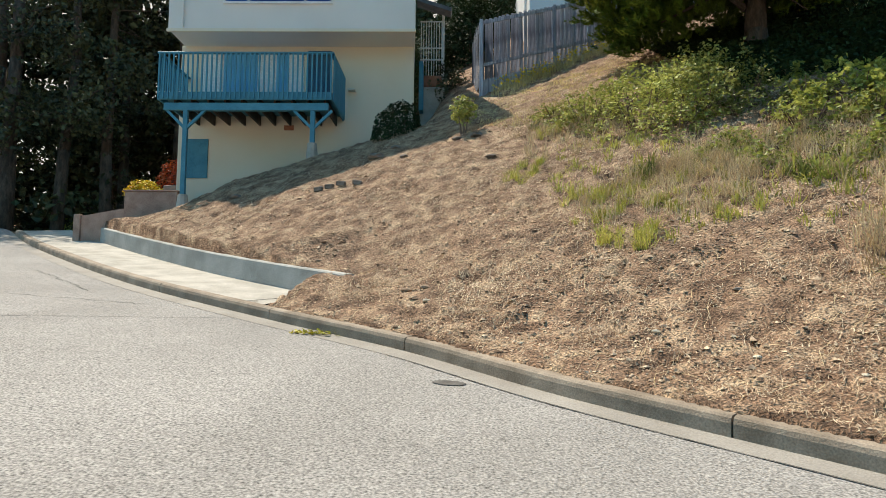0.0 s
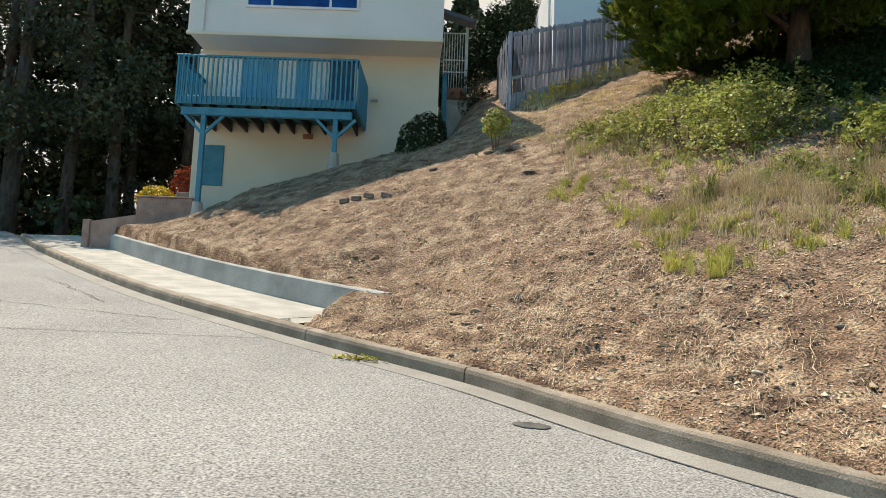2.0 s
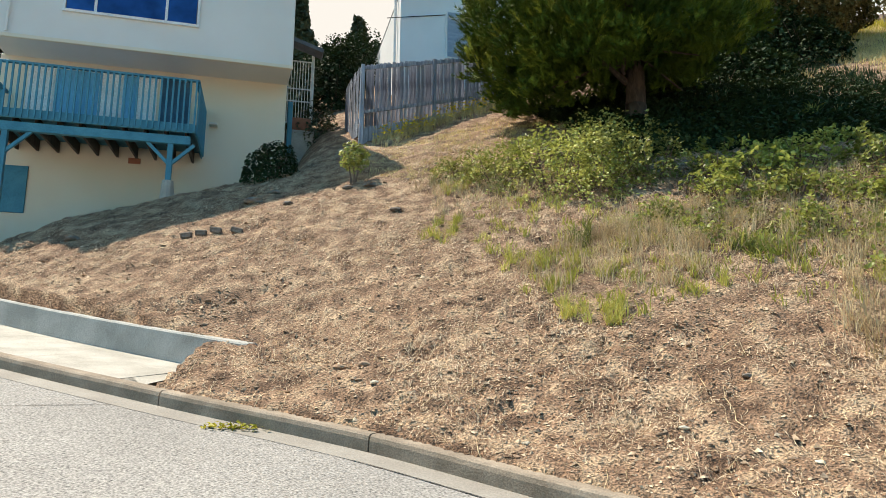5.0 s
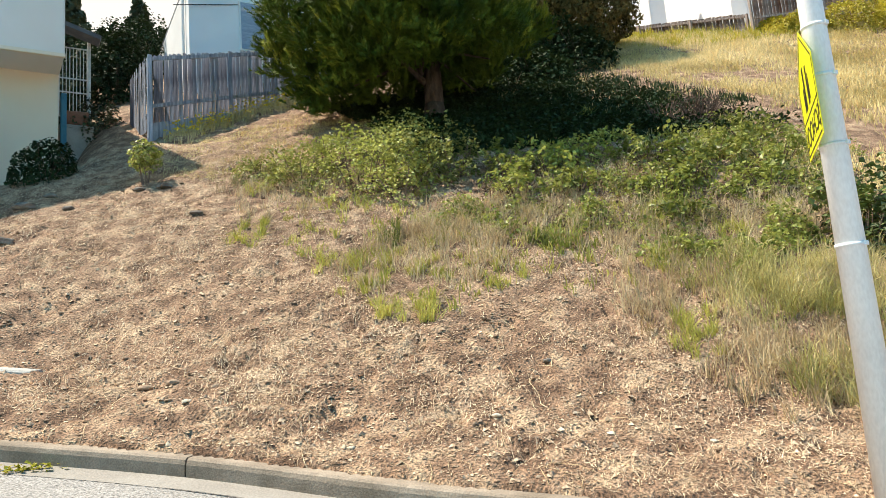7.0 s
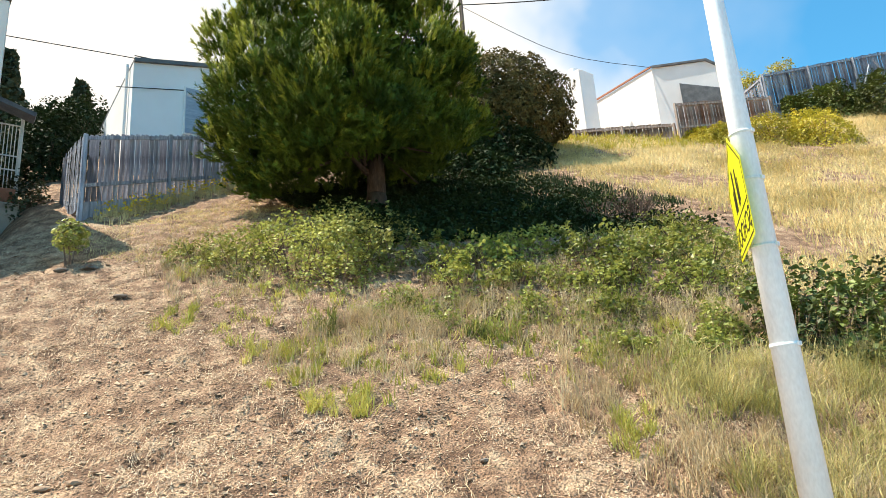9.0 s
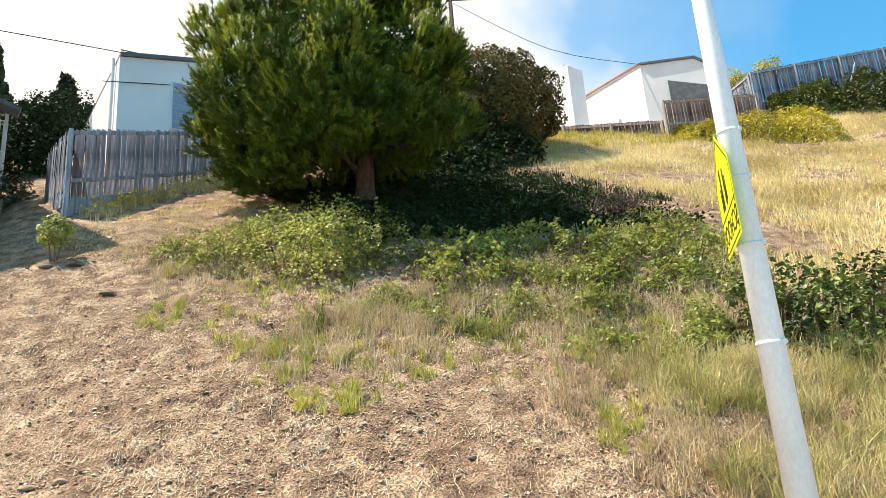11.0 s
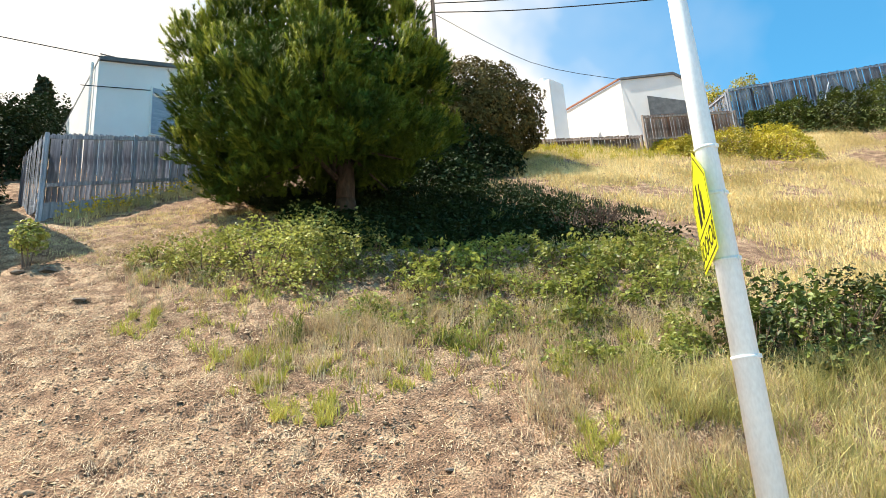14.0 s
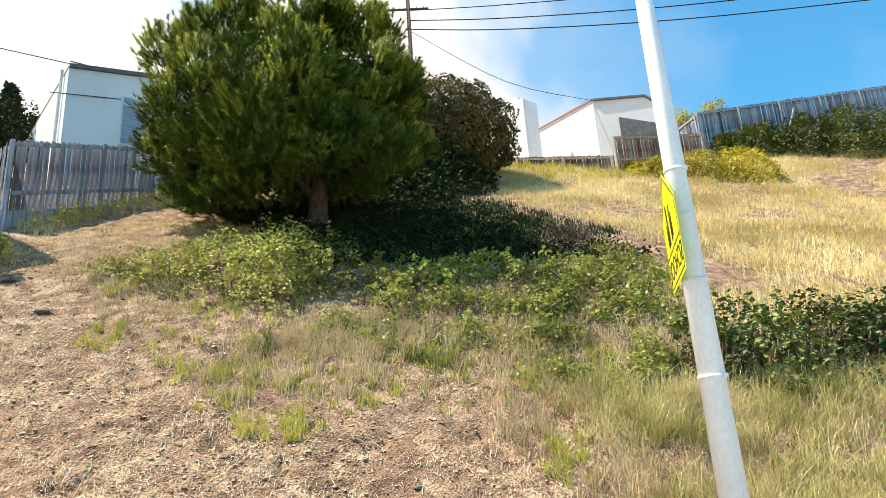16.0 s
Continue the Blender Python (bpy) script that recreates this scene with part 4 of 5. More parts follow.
for k, (x, y) in enumerate([(-2.75, 14.3), (-2.5, 14.18), (-2.25, 14.07), (-1.9, 13.95)]):
    z = float(surface(np.array([[x, y]]))[0])
    bm = beam((-0.1, 0, 0.04), (0.1, 0, 0.06), 0.09, 0.1, bevel=0.015)
    ob = tagged(part("stone_block", bm, "rock"), "weathered stone block half sunk in the dirt", "block", "row of stone blocks")
    ob.location, ob.rotation_euler = (x, y, z), (0.1, 0.1 * k, -0.45 + 0.1 * k)

# green and dry grass
for x, y in ((4.85, 8.75), (4.6, 8.9), (3.0, 10.3), (9.4, 8.9), (7.0, 8.6), (9.9, 13.2), (12.5, 12.7)):
    rw = np.random.RandomState(int(x * 100))
    clump = tufts(rw, blob(rw, x, y, 0.22, 0.2, 9), 14, 0.03, 0.3, 0.7, 0.016)
    tagged(new("weed_clump", tri_mesh("weed_clump", clump, "leaf")), "bright green broad-leaved weed clump", "weed")
g = [(2.2, 8.5), (2.35, 8.6), (2.05, 8.75), (4.3, 6.35), (4.5, 6.5), (1.9, 10.2), (2.4, 10.0), (2.0, 9.4), (1.2, 11.6), (1.5, 12.0), (2.9, 9.2), (3.6, 8.6), (6.3, 10.2), (6.1, 9.2), (5.4, 7.6), (6.9, 7.6), (2.6, 14.0), (1.9, 13.6)]
centres = np.concatenate([blob(rs, x, y, 0.32, 0.28, 14) for x, y in g])
stuff("grass", tufts(rs, centres[::2], 30, 0.028, 0.25, 0.85, 0.005), "grass", "bright green grass tufts on the bank", "grass")
lush = np.concatenate([blob(rs, 7.2, 5.6, 1.6, 0.8, 330, -0.4), blob(rs, 5.9, 6.5, 1.0, 0.8, 160), blob(rs, 9.4, 4.6, 1.8, 0.9, 260, -0.4), blob(rs, 5.2, 4.7, 1.0, 0.7, 150, -0.7), blob(rs, 6.4, 4.2, 1.2, 0.8, 160, -0.7)])
lush = lush[kerb_off(lush[:, 0], lush[:, 1]) > 0.4]
stuff("long_grass", tufts(rs, lush[::2], 24, 0.06, 0.42, 0.95, 0.006), "pale_grass", "long green grass at the foot of the slope", "grass")
dry = np.concatenate([blob(rs, 4.4, 9.9, 1.5, 0.9, 170, -0.3), blob(rs, 3.0, 9.6, 1.3, 0.9, 70), blob(rs, 6.0, 8.3, 1.6, 1.0, 120), blob(rs, 5.0, 6.9, 1.0, 0.8, 55), blob(rs, 8.0, 7.4, 1.5, 0.7, 80), blob(rs, 7.2, 10.3, 2.2, 0.9, 70), blob(rs, 2.4, 13.2, 1.2, 1.2, 80), blob(rs, 4.6, 5.6, 0.8, 0.6, 60), blob(rs, 5.6, 4.9, 1.3, 0.8, 90, -0.6), blob(rs, 7.4, 5.4, 1.6, 0.7, 90, -0.5)])
dry = dry[kerb_off(dry[:, 0], dry[:, 1]) > 0.5]
stuff("dry_grass", tufts(rs, dry, 20, 0.05, 0.34, 0.7, 0.005), "dry_grass", "tall straw-coloured dry grass among the weeds", "grass")
mix = np.concatenate([blob(rs, 4.0, 9.2, 2.2, 1.3, 140), blob(rs, 6.8, 7.6, 2.2, 1.3, 200), blob(rs, 3.0, 11.0, 1.4, 1.6, 160), blob(rs, 7.0, 9.4, 2.6, 1.2, 200)])
stuff("weeds", tufts(rs, mix[::2], 15, 0.05, 0.2, 0.7, 0.009), "grass", "low mixed green weeds on the bank", "weeds")
knap = blob(rs, 3.4, 16.4, 3.2, 2.0, 900)
knap = knap[(knap[:, 0] > 0.4) & (knap[:, 1] > 14)]
stuff("bank_grass", tufts(rs, knap, 12, 0.09, 0.1, 0.9, 0.007), "gold_grass", "short dry grass stubble below the fence", "grass")
heads = blob(rs, 8.3, 5.7, 1.6, 0.5, 70, -0.3)
stalk = []
for x, y in heads:
    z = on(x, y)
    tip = np.array([x + rs.uniform(-0.1, 0.25), y + rs.uniform(-0.1, 0.1), z + rs.uniform(0.5, 0.75)])
    foot = np.array([[x, y, z]])
    stalk.append(np.array([[[x - 0.003, y, z], [x + 0.003, y, z], tip]]))
    stalk.append(needle_tris(rs, tip[None], unit(np.array([[0.4, 0.0, 0.9]])), np.array([0.11]), 30, (0.012, 0.03), 0.002))
stuff("seed_heads", np.concatenate(stalk), "straw", "feathery pale seed heads over the long grass", "grass")
upper = np.stack([rs.uniform(9.5, 40, 32000), rs.uniform(2.0, 22, 32000)], -1)
keep = (kerb_off(upper[:, 0], upper[:, 1]) > 4.5) & (upper[:, 1] < 22.5 - 0.16 * (upper[:, 0] - 8).clip(0)) & (upper[:, 1] + 0.35 * upper[:, 0] > 10.4)
# golden grass is left out here so that the pine's shade stays dark
shade = (upper[:, 0] < 14.5) & (upper[:, 1] > 11) & (upper[:, 1] < 18.5) & (rs.uniform(size=len(upper)) < 0.95)
upper = upper[keep & ~shade]
upper = upper[patchy(upper, 0.35, 51) + 0.5 * patchy(upper, 1.4, 52) + rs.uniform(-0.2, 0.2, len(upper)) > 0.72]
stuff("golden_grass", tufts(rs, upper, 12, 0.14, 0.26, 0.6, 0.011), "gold_grass", "golden dry grass on the upper slope", "grass")
strip = np.concatenate([np.stack([rs.uniform(1.2, 6.5, 260), 0 * np.arange(260)], -1)])
strip[:, 1] = 18.5 + (strip[:, 0] - 0.82) * 0.47 - np.abs(rs.normal(0.25, 0.3, len(strip)))
stuff("fence_grass", tufts(rs, strip, 14, 0.05, 0.3, 0.4, 0.006), "gold_grass", "dry grass along the foot of the fence", "grass")
z = ground_at(strip)
fl = np.c_[strip, z + rs.uniform(0.12, 0.38, len(strip))].repeat(3, 0) + rs.normal(size=(3 * len(strip), 3)) * 0.05
stuff("yellow_flowers", leaf_tris(rs, fl, rs.normal(size=fl.shape) * 0.5 + [0, -0.4, 0.8], rs.uniform(0.025, 0.05, len(fl)), 0.9), "flower_yellow", "small yellow flowers along the fence foot", "flowers")
green = np.stack([rs.uniform(18, 25, 420), rs.uniform(14.5, 21.5, 420)], -1)
stuff("crest_weeds", tufts(rs, green[green[:, 1] > 33 - 0.75 * green[:, 0]], 16, 0.12, 0.4, 0.5, 0.014), "yellow_leaf", "yellow-green weeds below the crest fence", "weeds")
# dark blades added to deepen the shade the pine casts
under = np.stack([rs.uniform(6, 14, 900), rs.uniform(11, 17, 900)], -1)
stuff("shade_grass", tufts(rs, under[under[:, 1] > 17.3 - 0.42 * under[:, 0]], 14, 0.1, 0.25, 0.5, 0.012), "dark_shade_leaf", "grass coloured dark to deepen the pine's shade", "grass")

sprig = np.concatenate([blob(rs, x, y, rx, ry, n, -0.4) for x, y, rx, ry, n in ((6.6, 9.4, 2.6, 1.3, 9000), (8.2, 7.9, 2.0, 1.1, 7000), (5.0, 9.9, 1.4, 0.9, 3500), (6.6, 7.4, 1.5, 0.8, 3500), (10.6, 9.4, 1.8, 1.6, 6000))])
thick = patchy(sprig, 1.5, 71) + 0.6 * patchy(sprig, 4.0, 72)
sprig, thick = sprig[thick > 0.82], thick[thick > 0.82]
sz_ = ground_at(sprig) + 0.04 + np.abs(rs.normal(0, 1, len(sprig))) * (thick - 0.8) * 0.55
stuff("bramble_sprigs", leaf_tris(rs, np.c_[sprig, sz_], rs.normal(size=(len(sprig), 3)) * 0.55 + [0, -0.2, 0.8], rs.uniform(0.025, 0.06, len(sprig))), "leaf", "scattered bramble sprigs among the dry grass", "bramble")
litter = np.concatenate([blob(rs, x, y, rx, ry, n, -0.4) for x, y, rx, ry, n in ((6.6, 9.4, 2.8, 1.6, 5000), (8.6, 8.0, 2.4, 1.4, 4000))])
litter = litter[patchy(litter, 1.8, 75) > 0.45]
stuff("leaf_litter", leaf_tris(rs, np.c_[litter, ground_at(litter) + rs.uniform(0.03, 0.16, len(litter))], rs.normal(size=(len(litter), 3)) * 0.6 + [0, 0, 0.6], rs.uniform(0.02, 0.05, len(litter)), 0.35), "dead_stem", "brown dead bramble leaves and stems", "litter")
# dark leaf cover over the pale dirt, laid to darken the pine's shade
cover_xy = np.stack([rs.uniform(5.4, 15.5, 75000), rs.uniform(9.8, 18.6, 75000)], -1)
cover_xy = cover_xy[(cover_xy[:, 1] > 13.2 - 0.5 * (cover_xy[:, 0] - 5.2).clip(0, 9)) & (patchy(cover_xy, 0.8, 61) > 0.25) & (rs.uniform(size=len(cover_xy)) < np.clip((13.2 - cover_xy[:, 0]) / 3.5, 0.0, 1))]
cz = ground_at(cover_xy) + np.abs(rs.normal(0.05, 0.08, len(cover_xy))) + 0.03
stuff("shade_ivy", leaf_tris(rs, np.c_[cover_xy, cz], rs.normal(size=(len(cz), 3)) * 0.5 + [0, 0, 0.9], rs.uniform(0.04, 0.085, len(cz))), "dark_shade_leaf", "dark trailing ivy cover added to deepen the shade under the pine", "ivy")

# ---- sign post ----
PX, PY = 3.33, 4.14
pz = float(surface(np.array([[PX, PY]]))[0])
post = thing("street_lamp_post", (PX, PY, pz), "tapered galvanised steel street lamp post", "lamp post")
part("shaft", rod((PX, PY, pz - 0.2), (PX, PY, 8.6), 0.108, 0.048, 28), "galvanised", post, smooth=True)
for z in (3.75, 3.37, 2.86, 2.15):
    r = 0.108 - 0.06 * (z - pz) / (8.6 - pz)
    part("band", rod((PX, PY, z - 0.012), (PX, PY, z + 0.012), r + 0.004, r + 0.004, 28), "galvanised", post, smooth=True)
    part("buckle", bx(PX - 0.02, PX + 0.02, PY - r - 0.018, PY - r, z - 0.016, z + 0.016, 0.004), "galvanised", post)
# the plate stands on the post's uphill side of the street and faces down the road
face = thing("school_sign", (PX, PY, 3.3), "yellow five-sided school crossing sign strapped to the post", "sign")
sight = Vector((PX + 1.38, PY - 1.70, 0)).normalized()
left = Vector((-sight.y, sight.x, 0))
ang = radians(9)
along_sign = (sight * math.cos(ang) + left * math.sin(ang)).normalized()
out_sign = Vector((-along_sign.y, along_sign.x, 0))
centre_sign = Vector((PX, PY, 3.30)) + out_sign * 0.105
frame_sign = Matrix((( along_sign.x, 0, out_sign.x, centre_sign.x), (along_sign.y, 0, out_sign.y, centre_sign.y), (0, 1, 0, centre_sign.z), (0, 0, 0, 1)))
half = 0.44


def plate(points, depth, lift):
    bm = bmesh.new()
    f = bm.faces.new([bm.verts.new((x, y, lift)) for x, y in points])
    ext = bmesh.ops.extrude_face_region(bm, geom=[f])
    for v in ext["geom"]:
        if isinstance(v, bmesh.types.BMVert):
            v.co.z += depth
    bmesh.ops.recalc_face_normals(bm, faces=bm.faces)
    bmesh.ops.transform(bm, matrix=frame_sign, verts=bm.verts)
    return bm


part("panel", plate([(-half, -half), (half, -half), (half, 0.12), (0, half), (-half, 0.12)], 0.004, 0.0), "yellow_sign", face)
b = half - 0.03
for p, q in (((-b, -b), (b, -b)), ((b, -b), (b, 0.11)), ((b, 0.11), (0, b - 0.01)), ((0, b - 0.01), (-b, 0.11)), ((-b, 0.11), (-b, -b)), ((-half, -0.17), (half, -0.17))):
    d = Vector((q[0] - p[0], q[1] - p[1])).normalized() * 0.006
    part("border", plate([(p[0] + d.y, p[1] - d.x), (q[0] + d.y, q[1] - d.x), (q[0] - d.y, q[1] + d.x), (p[0] - d.y, p[1] + d.x)], 0.001, 0.0045), "black", face)
for x, y0, y1, w in ((-0.06, -0.12, 0.16, 0.035), (0.1, -0.12, 0.2, 0.04), (-0.12, -0.1, 0.08, 0.02), (0.17, -0.12, 0.06, 0.025)):
    part("pictogram", plate([(x - w, y0), (x + w, y0), (x + w * 0.7, y1), (x - w * 0.7, y1)], 0.001, 0.0045), "black", face)
txt = bpy.data.curves.new("lettering", "FONT")
txt.body, txt.size, txt.align_x, txt.align_y, txt.extrude = "SCHOOL", 0.21, "CENTER", "CENTER", 0.0006
txt.materials.append(M["black"])
lettering = new("lettering", txt)
lettering.parent = face
lettering.matrix_parent_inverse = Matrix.Translation((-PX, -PY, -3.3))
lettering.matrix_basis = frame_sign @ Matrix.Translation((0, -0.30, 0.006))

# ---- house details ----
for x0, x1 in ((-7.2, -4.25),):
    win = part("sliding_door", bx(x0, x1, WY - 0.03, WY + 0.02, BZ, 8.75), "white_paint", house)
    for k, (a, b_, m) in enumerate(((-7.12, -6.62, "white_paint"), (-6.58, -5.6, "curtain"), (-5.55, -5.1, "white_paint"), (-5.05, -4.7, "curtain"), (-4.66, -4.32, "white_paint"))):
        part("pane", bx(a, b_, WY - 0.05, WY - 0.034, BZ + 0.08, 8.68), m, win)
part("door", bx(-4.15, -3.45, WY - 0.04, WY + 0.02, BZ, 8.78, 0.006), "dark_teal", house, "dark blue screen door")
vent = part("vent", bx(-4.79, -4.51, WY - 0.025, WY, 6.43, 6.57), "terracotta", house)
part("drain_pipe", rod((-7.35, OY - 0.05, 8.97), (-7.35, OY - 0.05, 12.15), 0.03, n=10), "stucco_upper", house)
part("wall_lamp", bx(-2.95, -2.75, WY - 0.22, WY, 7.56, 7.62, 0.01), "iron", house)

# iron gate beside the house
gate = thing("iron_gate", (-0.75, 24.0, 9.6), "white scrolled iron gate under a small roof", "gate")
for k in range(9):
    x = -1.0 + k * 0.085
    part("bar", bx(x, x + 0.022, 22.0, 22.022, 8.8, 10.85), "iron", gate)
for z in (8.8, 9.5, 9.9, 10.8):
    part("crossbar", bx(-1.02, -0.26, 21.98, 22.0, z, z + 0.035), "iron", gate)
part("frame", bx(-0.3, -0.22, 21.95, 22.05, 8.0, 11.2, 0.01), "iron", gate)
part("canopy", beam((-1.1, 21.7, 11.35), (0.0, 21.7, 11.0), 0.5, 0.12), "roof", gate)
steps = thing("doorstep", (-0.7, 21, 7.5), "terracotta planter box on a concrete step", "step")
part("box", bx(-0.95, -0.3, 21.3, 21.8, 8.35, 8.75, 0.03), "terracotta", steps)
part("base", bx(-1.0, -0.2, 21.1, 21.9, 7.0, 8.3, 0.02), "concrete", steps)
part("blue_bin", bx(-0.985, -0.85, 20.6, 21.0, 7.4, 8.95, 0.02), "teal", steps, "teal panel beside the step")

# planter walls, flowers by the house
planter = thing("planter_wall", (-8.2, 17.6, 3.6), "pink block planter wall with stepped end", "wall")
part("panel", bx(-8.42, -7.05, 17.55, 17.75, 3.2, 4.30, 0.015), "brick", planter)
part("cap", bx(-8.46, -7.02, 17.52, 17.78, 4.302, 4.34, 0.01), "brick", planter)
part("return_wall", bx(-8.42, -8.22, 17.753, 19.3, 3.2, 4.30, 0.015), "brick", planter)
low = thing("low_wall", (-9.3, 17.8, 3.2), "low pink plastered wall sloping down to a pillar", "wall")
bm = bx(-9.52, -8.424, 17.58, 17.72, 2.7, 3.66, 0.0)
for v in bm.verts:
    if v.co.z > 3 and v.co.x > -9:
        v.co.z += 0.20
part("panel", bm, "brick", low)
part("pillar", bx(-9.70, -9.524, 17.52, 17.76, 2.7, 3.70, 0.012), "brick", low)
step = mesh_of("paver", bx(-0.16, 0.16, -0.1, 0.1, 0.0, 0.07, 0.01), "brick")
for k in range(3):
    o = part("paver", step, None, low)
    o.location = (-9.35 + 0.34 * k, 17.9, 3.64 + 0.05 * k)
upper_planter = thing("upper_planter", (-7.9, 20.2, 4.2), "upper pink planter step beside the house", "wall")
part("panel", bx(-8.3, -7.87, 19.6, 19.8, 3.2, 4.85, 0.015), "brick", upper_planter)
bush("yellow_flower_bush", "rounded bush of bright yellow flowers in the planter", (-8.2, 18.1), 0.5, 0.4, 0.42, "flower_yellow", 1500, 0.045, 150, base=4.28, lumpy=0.4)
bush("red_bush", "orange-red leaved shrub beside the house", (-8.3, 20.4), 0.5, 0.5, 0.95, "flower_red", 1200, 0.05, 151, base=4.85, lumpy=0.4)

# ---- far buildings ----
far_house = thing("far_house", (6, 26, 9), "tall white stucco house behind the fence", "house")
bm = bx(2.8, 10.5, 23.8, 32, 8.0, 15.0)
for v in bm.verts:
    if v.co.z > 14:
        v.co.z += 0.2 * (v.co.x - 2.8) - 0.3
part("wall", bm, "white_wall", far_house)
bm = bx(2.802, 10.6, 23.7, 32.1, 15.004, 15.14)
for v in bm.verts:
    v.co.z += 0.2 * (v.co.x - 2.8) - 0.3
part("roof_edge", bm, "roof", far_house)
win = part("window", bx(4.45, 5.5, 23.7, 23.82, 12.4, 14.2), "white_paint", far_house)
part("pane", bx(4.5, 5.45, 23.68, 23.697, 12.45, 14.15), "blind", win)
part("corner_pipe", rod((2.72, 24.4, 9.0), (2.72, 24.4, 14.9), 0.05, n=8), "white_paint", far_house)

crest_house = thing("crest_house", (40, 30, 20), "white stucco house with a low gable on the crest", "house")
bm = bmesh.new()
ring = [(38.73, 28.06, 27.1), (40.64, 24.9, 26.6), (41.4, 23.6, 25.2), (41.4, 23.6, 18), (38.73, 28.06, 18)]
f = bm.faces.new([bm.verts.new(v) for v in ring])
ext = bmesh.ops.extrude_face_region(bm, geom=[f])
for v in ext["geom"]:
    if isinstance(v, bmesh.types.BMVert):
        v.co += Vector((10, 6, 0.0))
bmesh.ops.recalc_face_normals(bm, faces=bm.faces)
part("wall", bm, "white_wall", crest_house)
bm = bmesh.new()
f = bm.faces.new([bm.verts.new(v) for v in ((38.73, 28.06, 27.1), (41.7, 36.2, 28.8), (41.7, 36.2, 18), (38.73, 28.06, 18))])
ext = bmesh.ops.extrude_face_region(bm, geom=[f])
for v in ext["geom"]:
    if isinstance(v, bmesh.types.BMVert):
        v.co += Vector((6, -2, 0))
bmesh.ops.recalc_face_normals(bm, faces=bm.faces)
part("side_wall", bm, "white_wall", crest_house)
part("roof_trim", beam((38.65, 28.05, 27.2), (41.6, 36.2, 28.9), 0.12, 0.12), "terracotta", crest_house, "red-brown roof edge")
part("roof_trim", beam((38.7, 28.0, 27.18), (40.64, 24.85, 26.68), 0.2, 0.15), "roof", crest_house)
part("roof_trim", beam((40.6, 24.85, 26.68), (41.45, 23.5, 25.25), 0.2, 0.15), "roof", crest_house)
dormer = bmesh.new()
f = dormer.faces.new([dormer.verts.new(v) for v in ((39.55, 26.55, 25.3), (39.55, 26.55, 23.4), (41.3, 23.65, 23.2), (41.3, 23.65, 23.9))])
ext = bmesh.ops.extrude_face_region(dormer, geom=[f])
for v in ext["geom"]:
    if isinstance(v, bmesh.types.BMVert):
        v.co += Vector((-0.1, -0.06, 0))
bmesh.ops.recalc_face_normals(dormer, faces=dormer.faces)
part("lean_to", dormer, "roof", crest_house)
tower = thing("chimney_block", (37.5, 34, 25), "pale square chimney block on the crest", "chimney")
part("shaft", bx(36.6, 38.3, 33, 35, 18, 29.1, 0.05), "white_wall", tower)
part("cap", rod((37.1, 34, 29.1), (37.1, 34, 29.6), 0.4, 0.35, 14), "galvanised", tower)

# ---- utility pole and cables ----
pole = thing("utility_pole", (27.7, 36.0, 22), "dark timber utility pole with cross-arms", "utility pole")
part("shaft", rod((27.75, 36.0, 14), (27.7, 36.0, 38.5), 0.2, 0.14, 12), "dark_wood", pole, smooth=True)
for z, a, b_ in ((35.3, -1.3, 1.2), (37.6, -1.4, 1.4)):
    part("crossarm", beam((27.7 + a, 36.0 - 0.85 * a, z), (27.7 + b_, 36.0 - 0.85 * b_, z), 0.12, 0.14), "dark_wood", pole)
    for k in (-0.9, -0.5, 0.5, 0.9):
        part("insulator", rod((27.7 + k, 36.0 - 0.85 * k, z + 0.06), (27.7 + k, 36.0 - 0.85 * k, z + 0.28), 0.05, 0.04, 8), "iron", pole)


def cable(points, r, label):
    cu = bpy.data.curves.new("cable", "CURVE")
    cu.dimensions, cu.bevel_depth, cu.bevel_resolution = "3D", r, 1
    sp = cu.splines.new("POLY")
    pts = spline(points, 1.5)
    sp.points.add(len(pts) - 1)
    for q, p in zip(sp.points, pts):
        q.co = (*p, 1)
    cu.materials.append(M["wire"])
    return tagged(new("cable", cu), label, "cable", "overhead cables")


cable([(27.7, 36.0, 35.2), (33.0, 29.5, 34.2), (43.0, 19.0, 33.8), (60, 2, 34.5)], 0.035, "sagging black overhead cable")
cable([(27.7, 36.0, 34.3), (33.0, 29.5, 33.0), (43.0, 19.0, 32.4), (60, 2, 33)], 0.04, "sagging black overhead cable")
cable([(27.7, 36.0, 33.5), (33.0, 29.5, 32.0), (43.0, 19.0, 31.2), (60, 2, 31.6)], 0.04, "sagging black overhead cable")
cable([(27.7, 36.0, 33.4), (33.5, 32.0, 29.0), (38.7, 28.1, 27.2)], 0.02, "thin service cable to the crest house")
cable([(27.7, 36.0, 34.6), (14, 31, 20.5), (2.8, 23.7, 14.9)], 0.02, "thin service cable to the white house")
cable([(2.8, 23.7, 14.8), (-8, 24.5, 14.4), (-20, 26, 14.8)], 0.015, "thin service cable to the white house")
cable([(2.3, 23.7, 13.6), (9, 24.5, 15.6), (20, 29, 22)], 0.015, "thin service cable to the white house")

# ---- woods ----


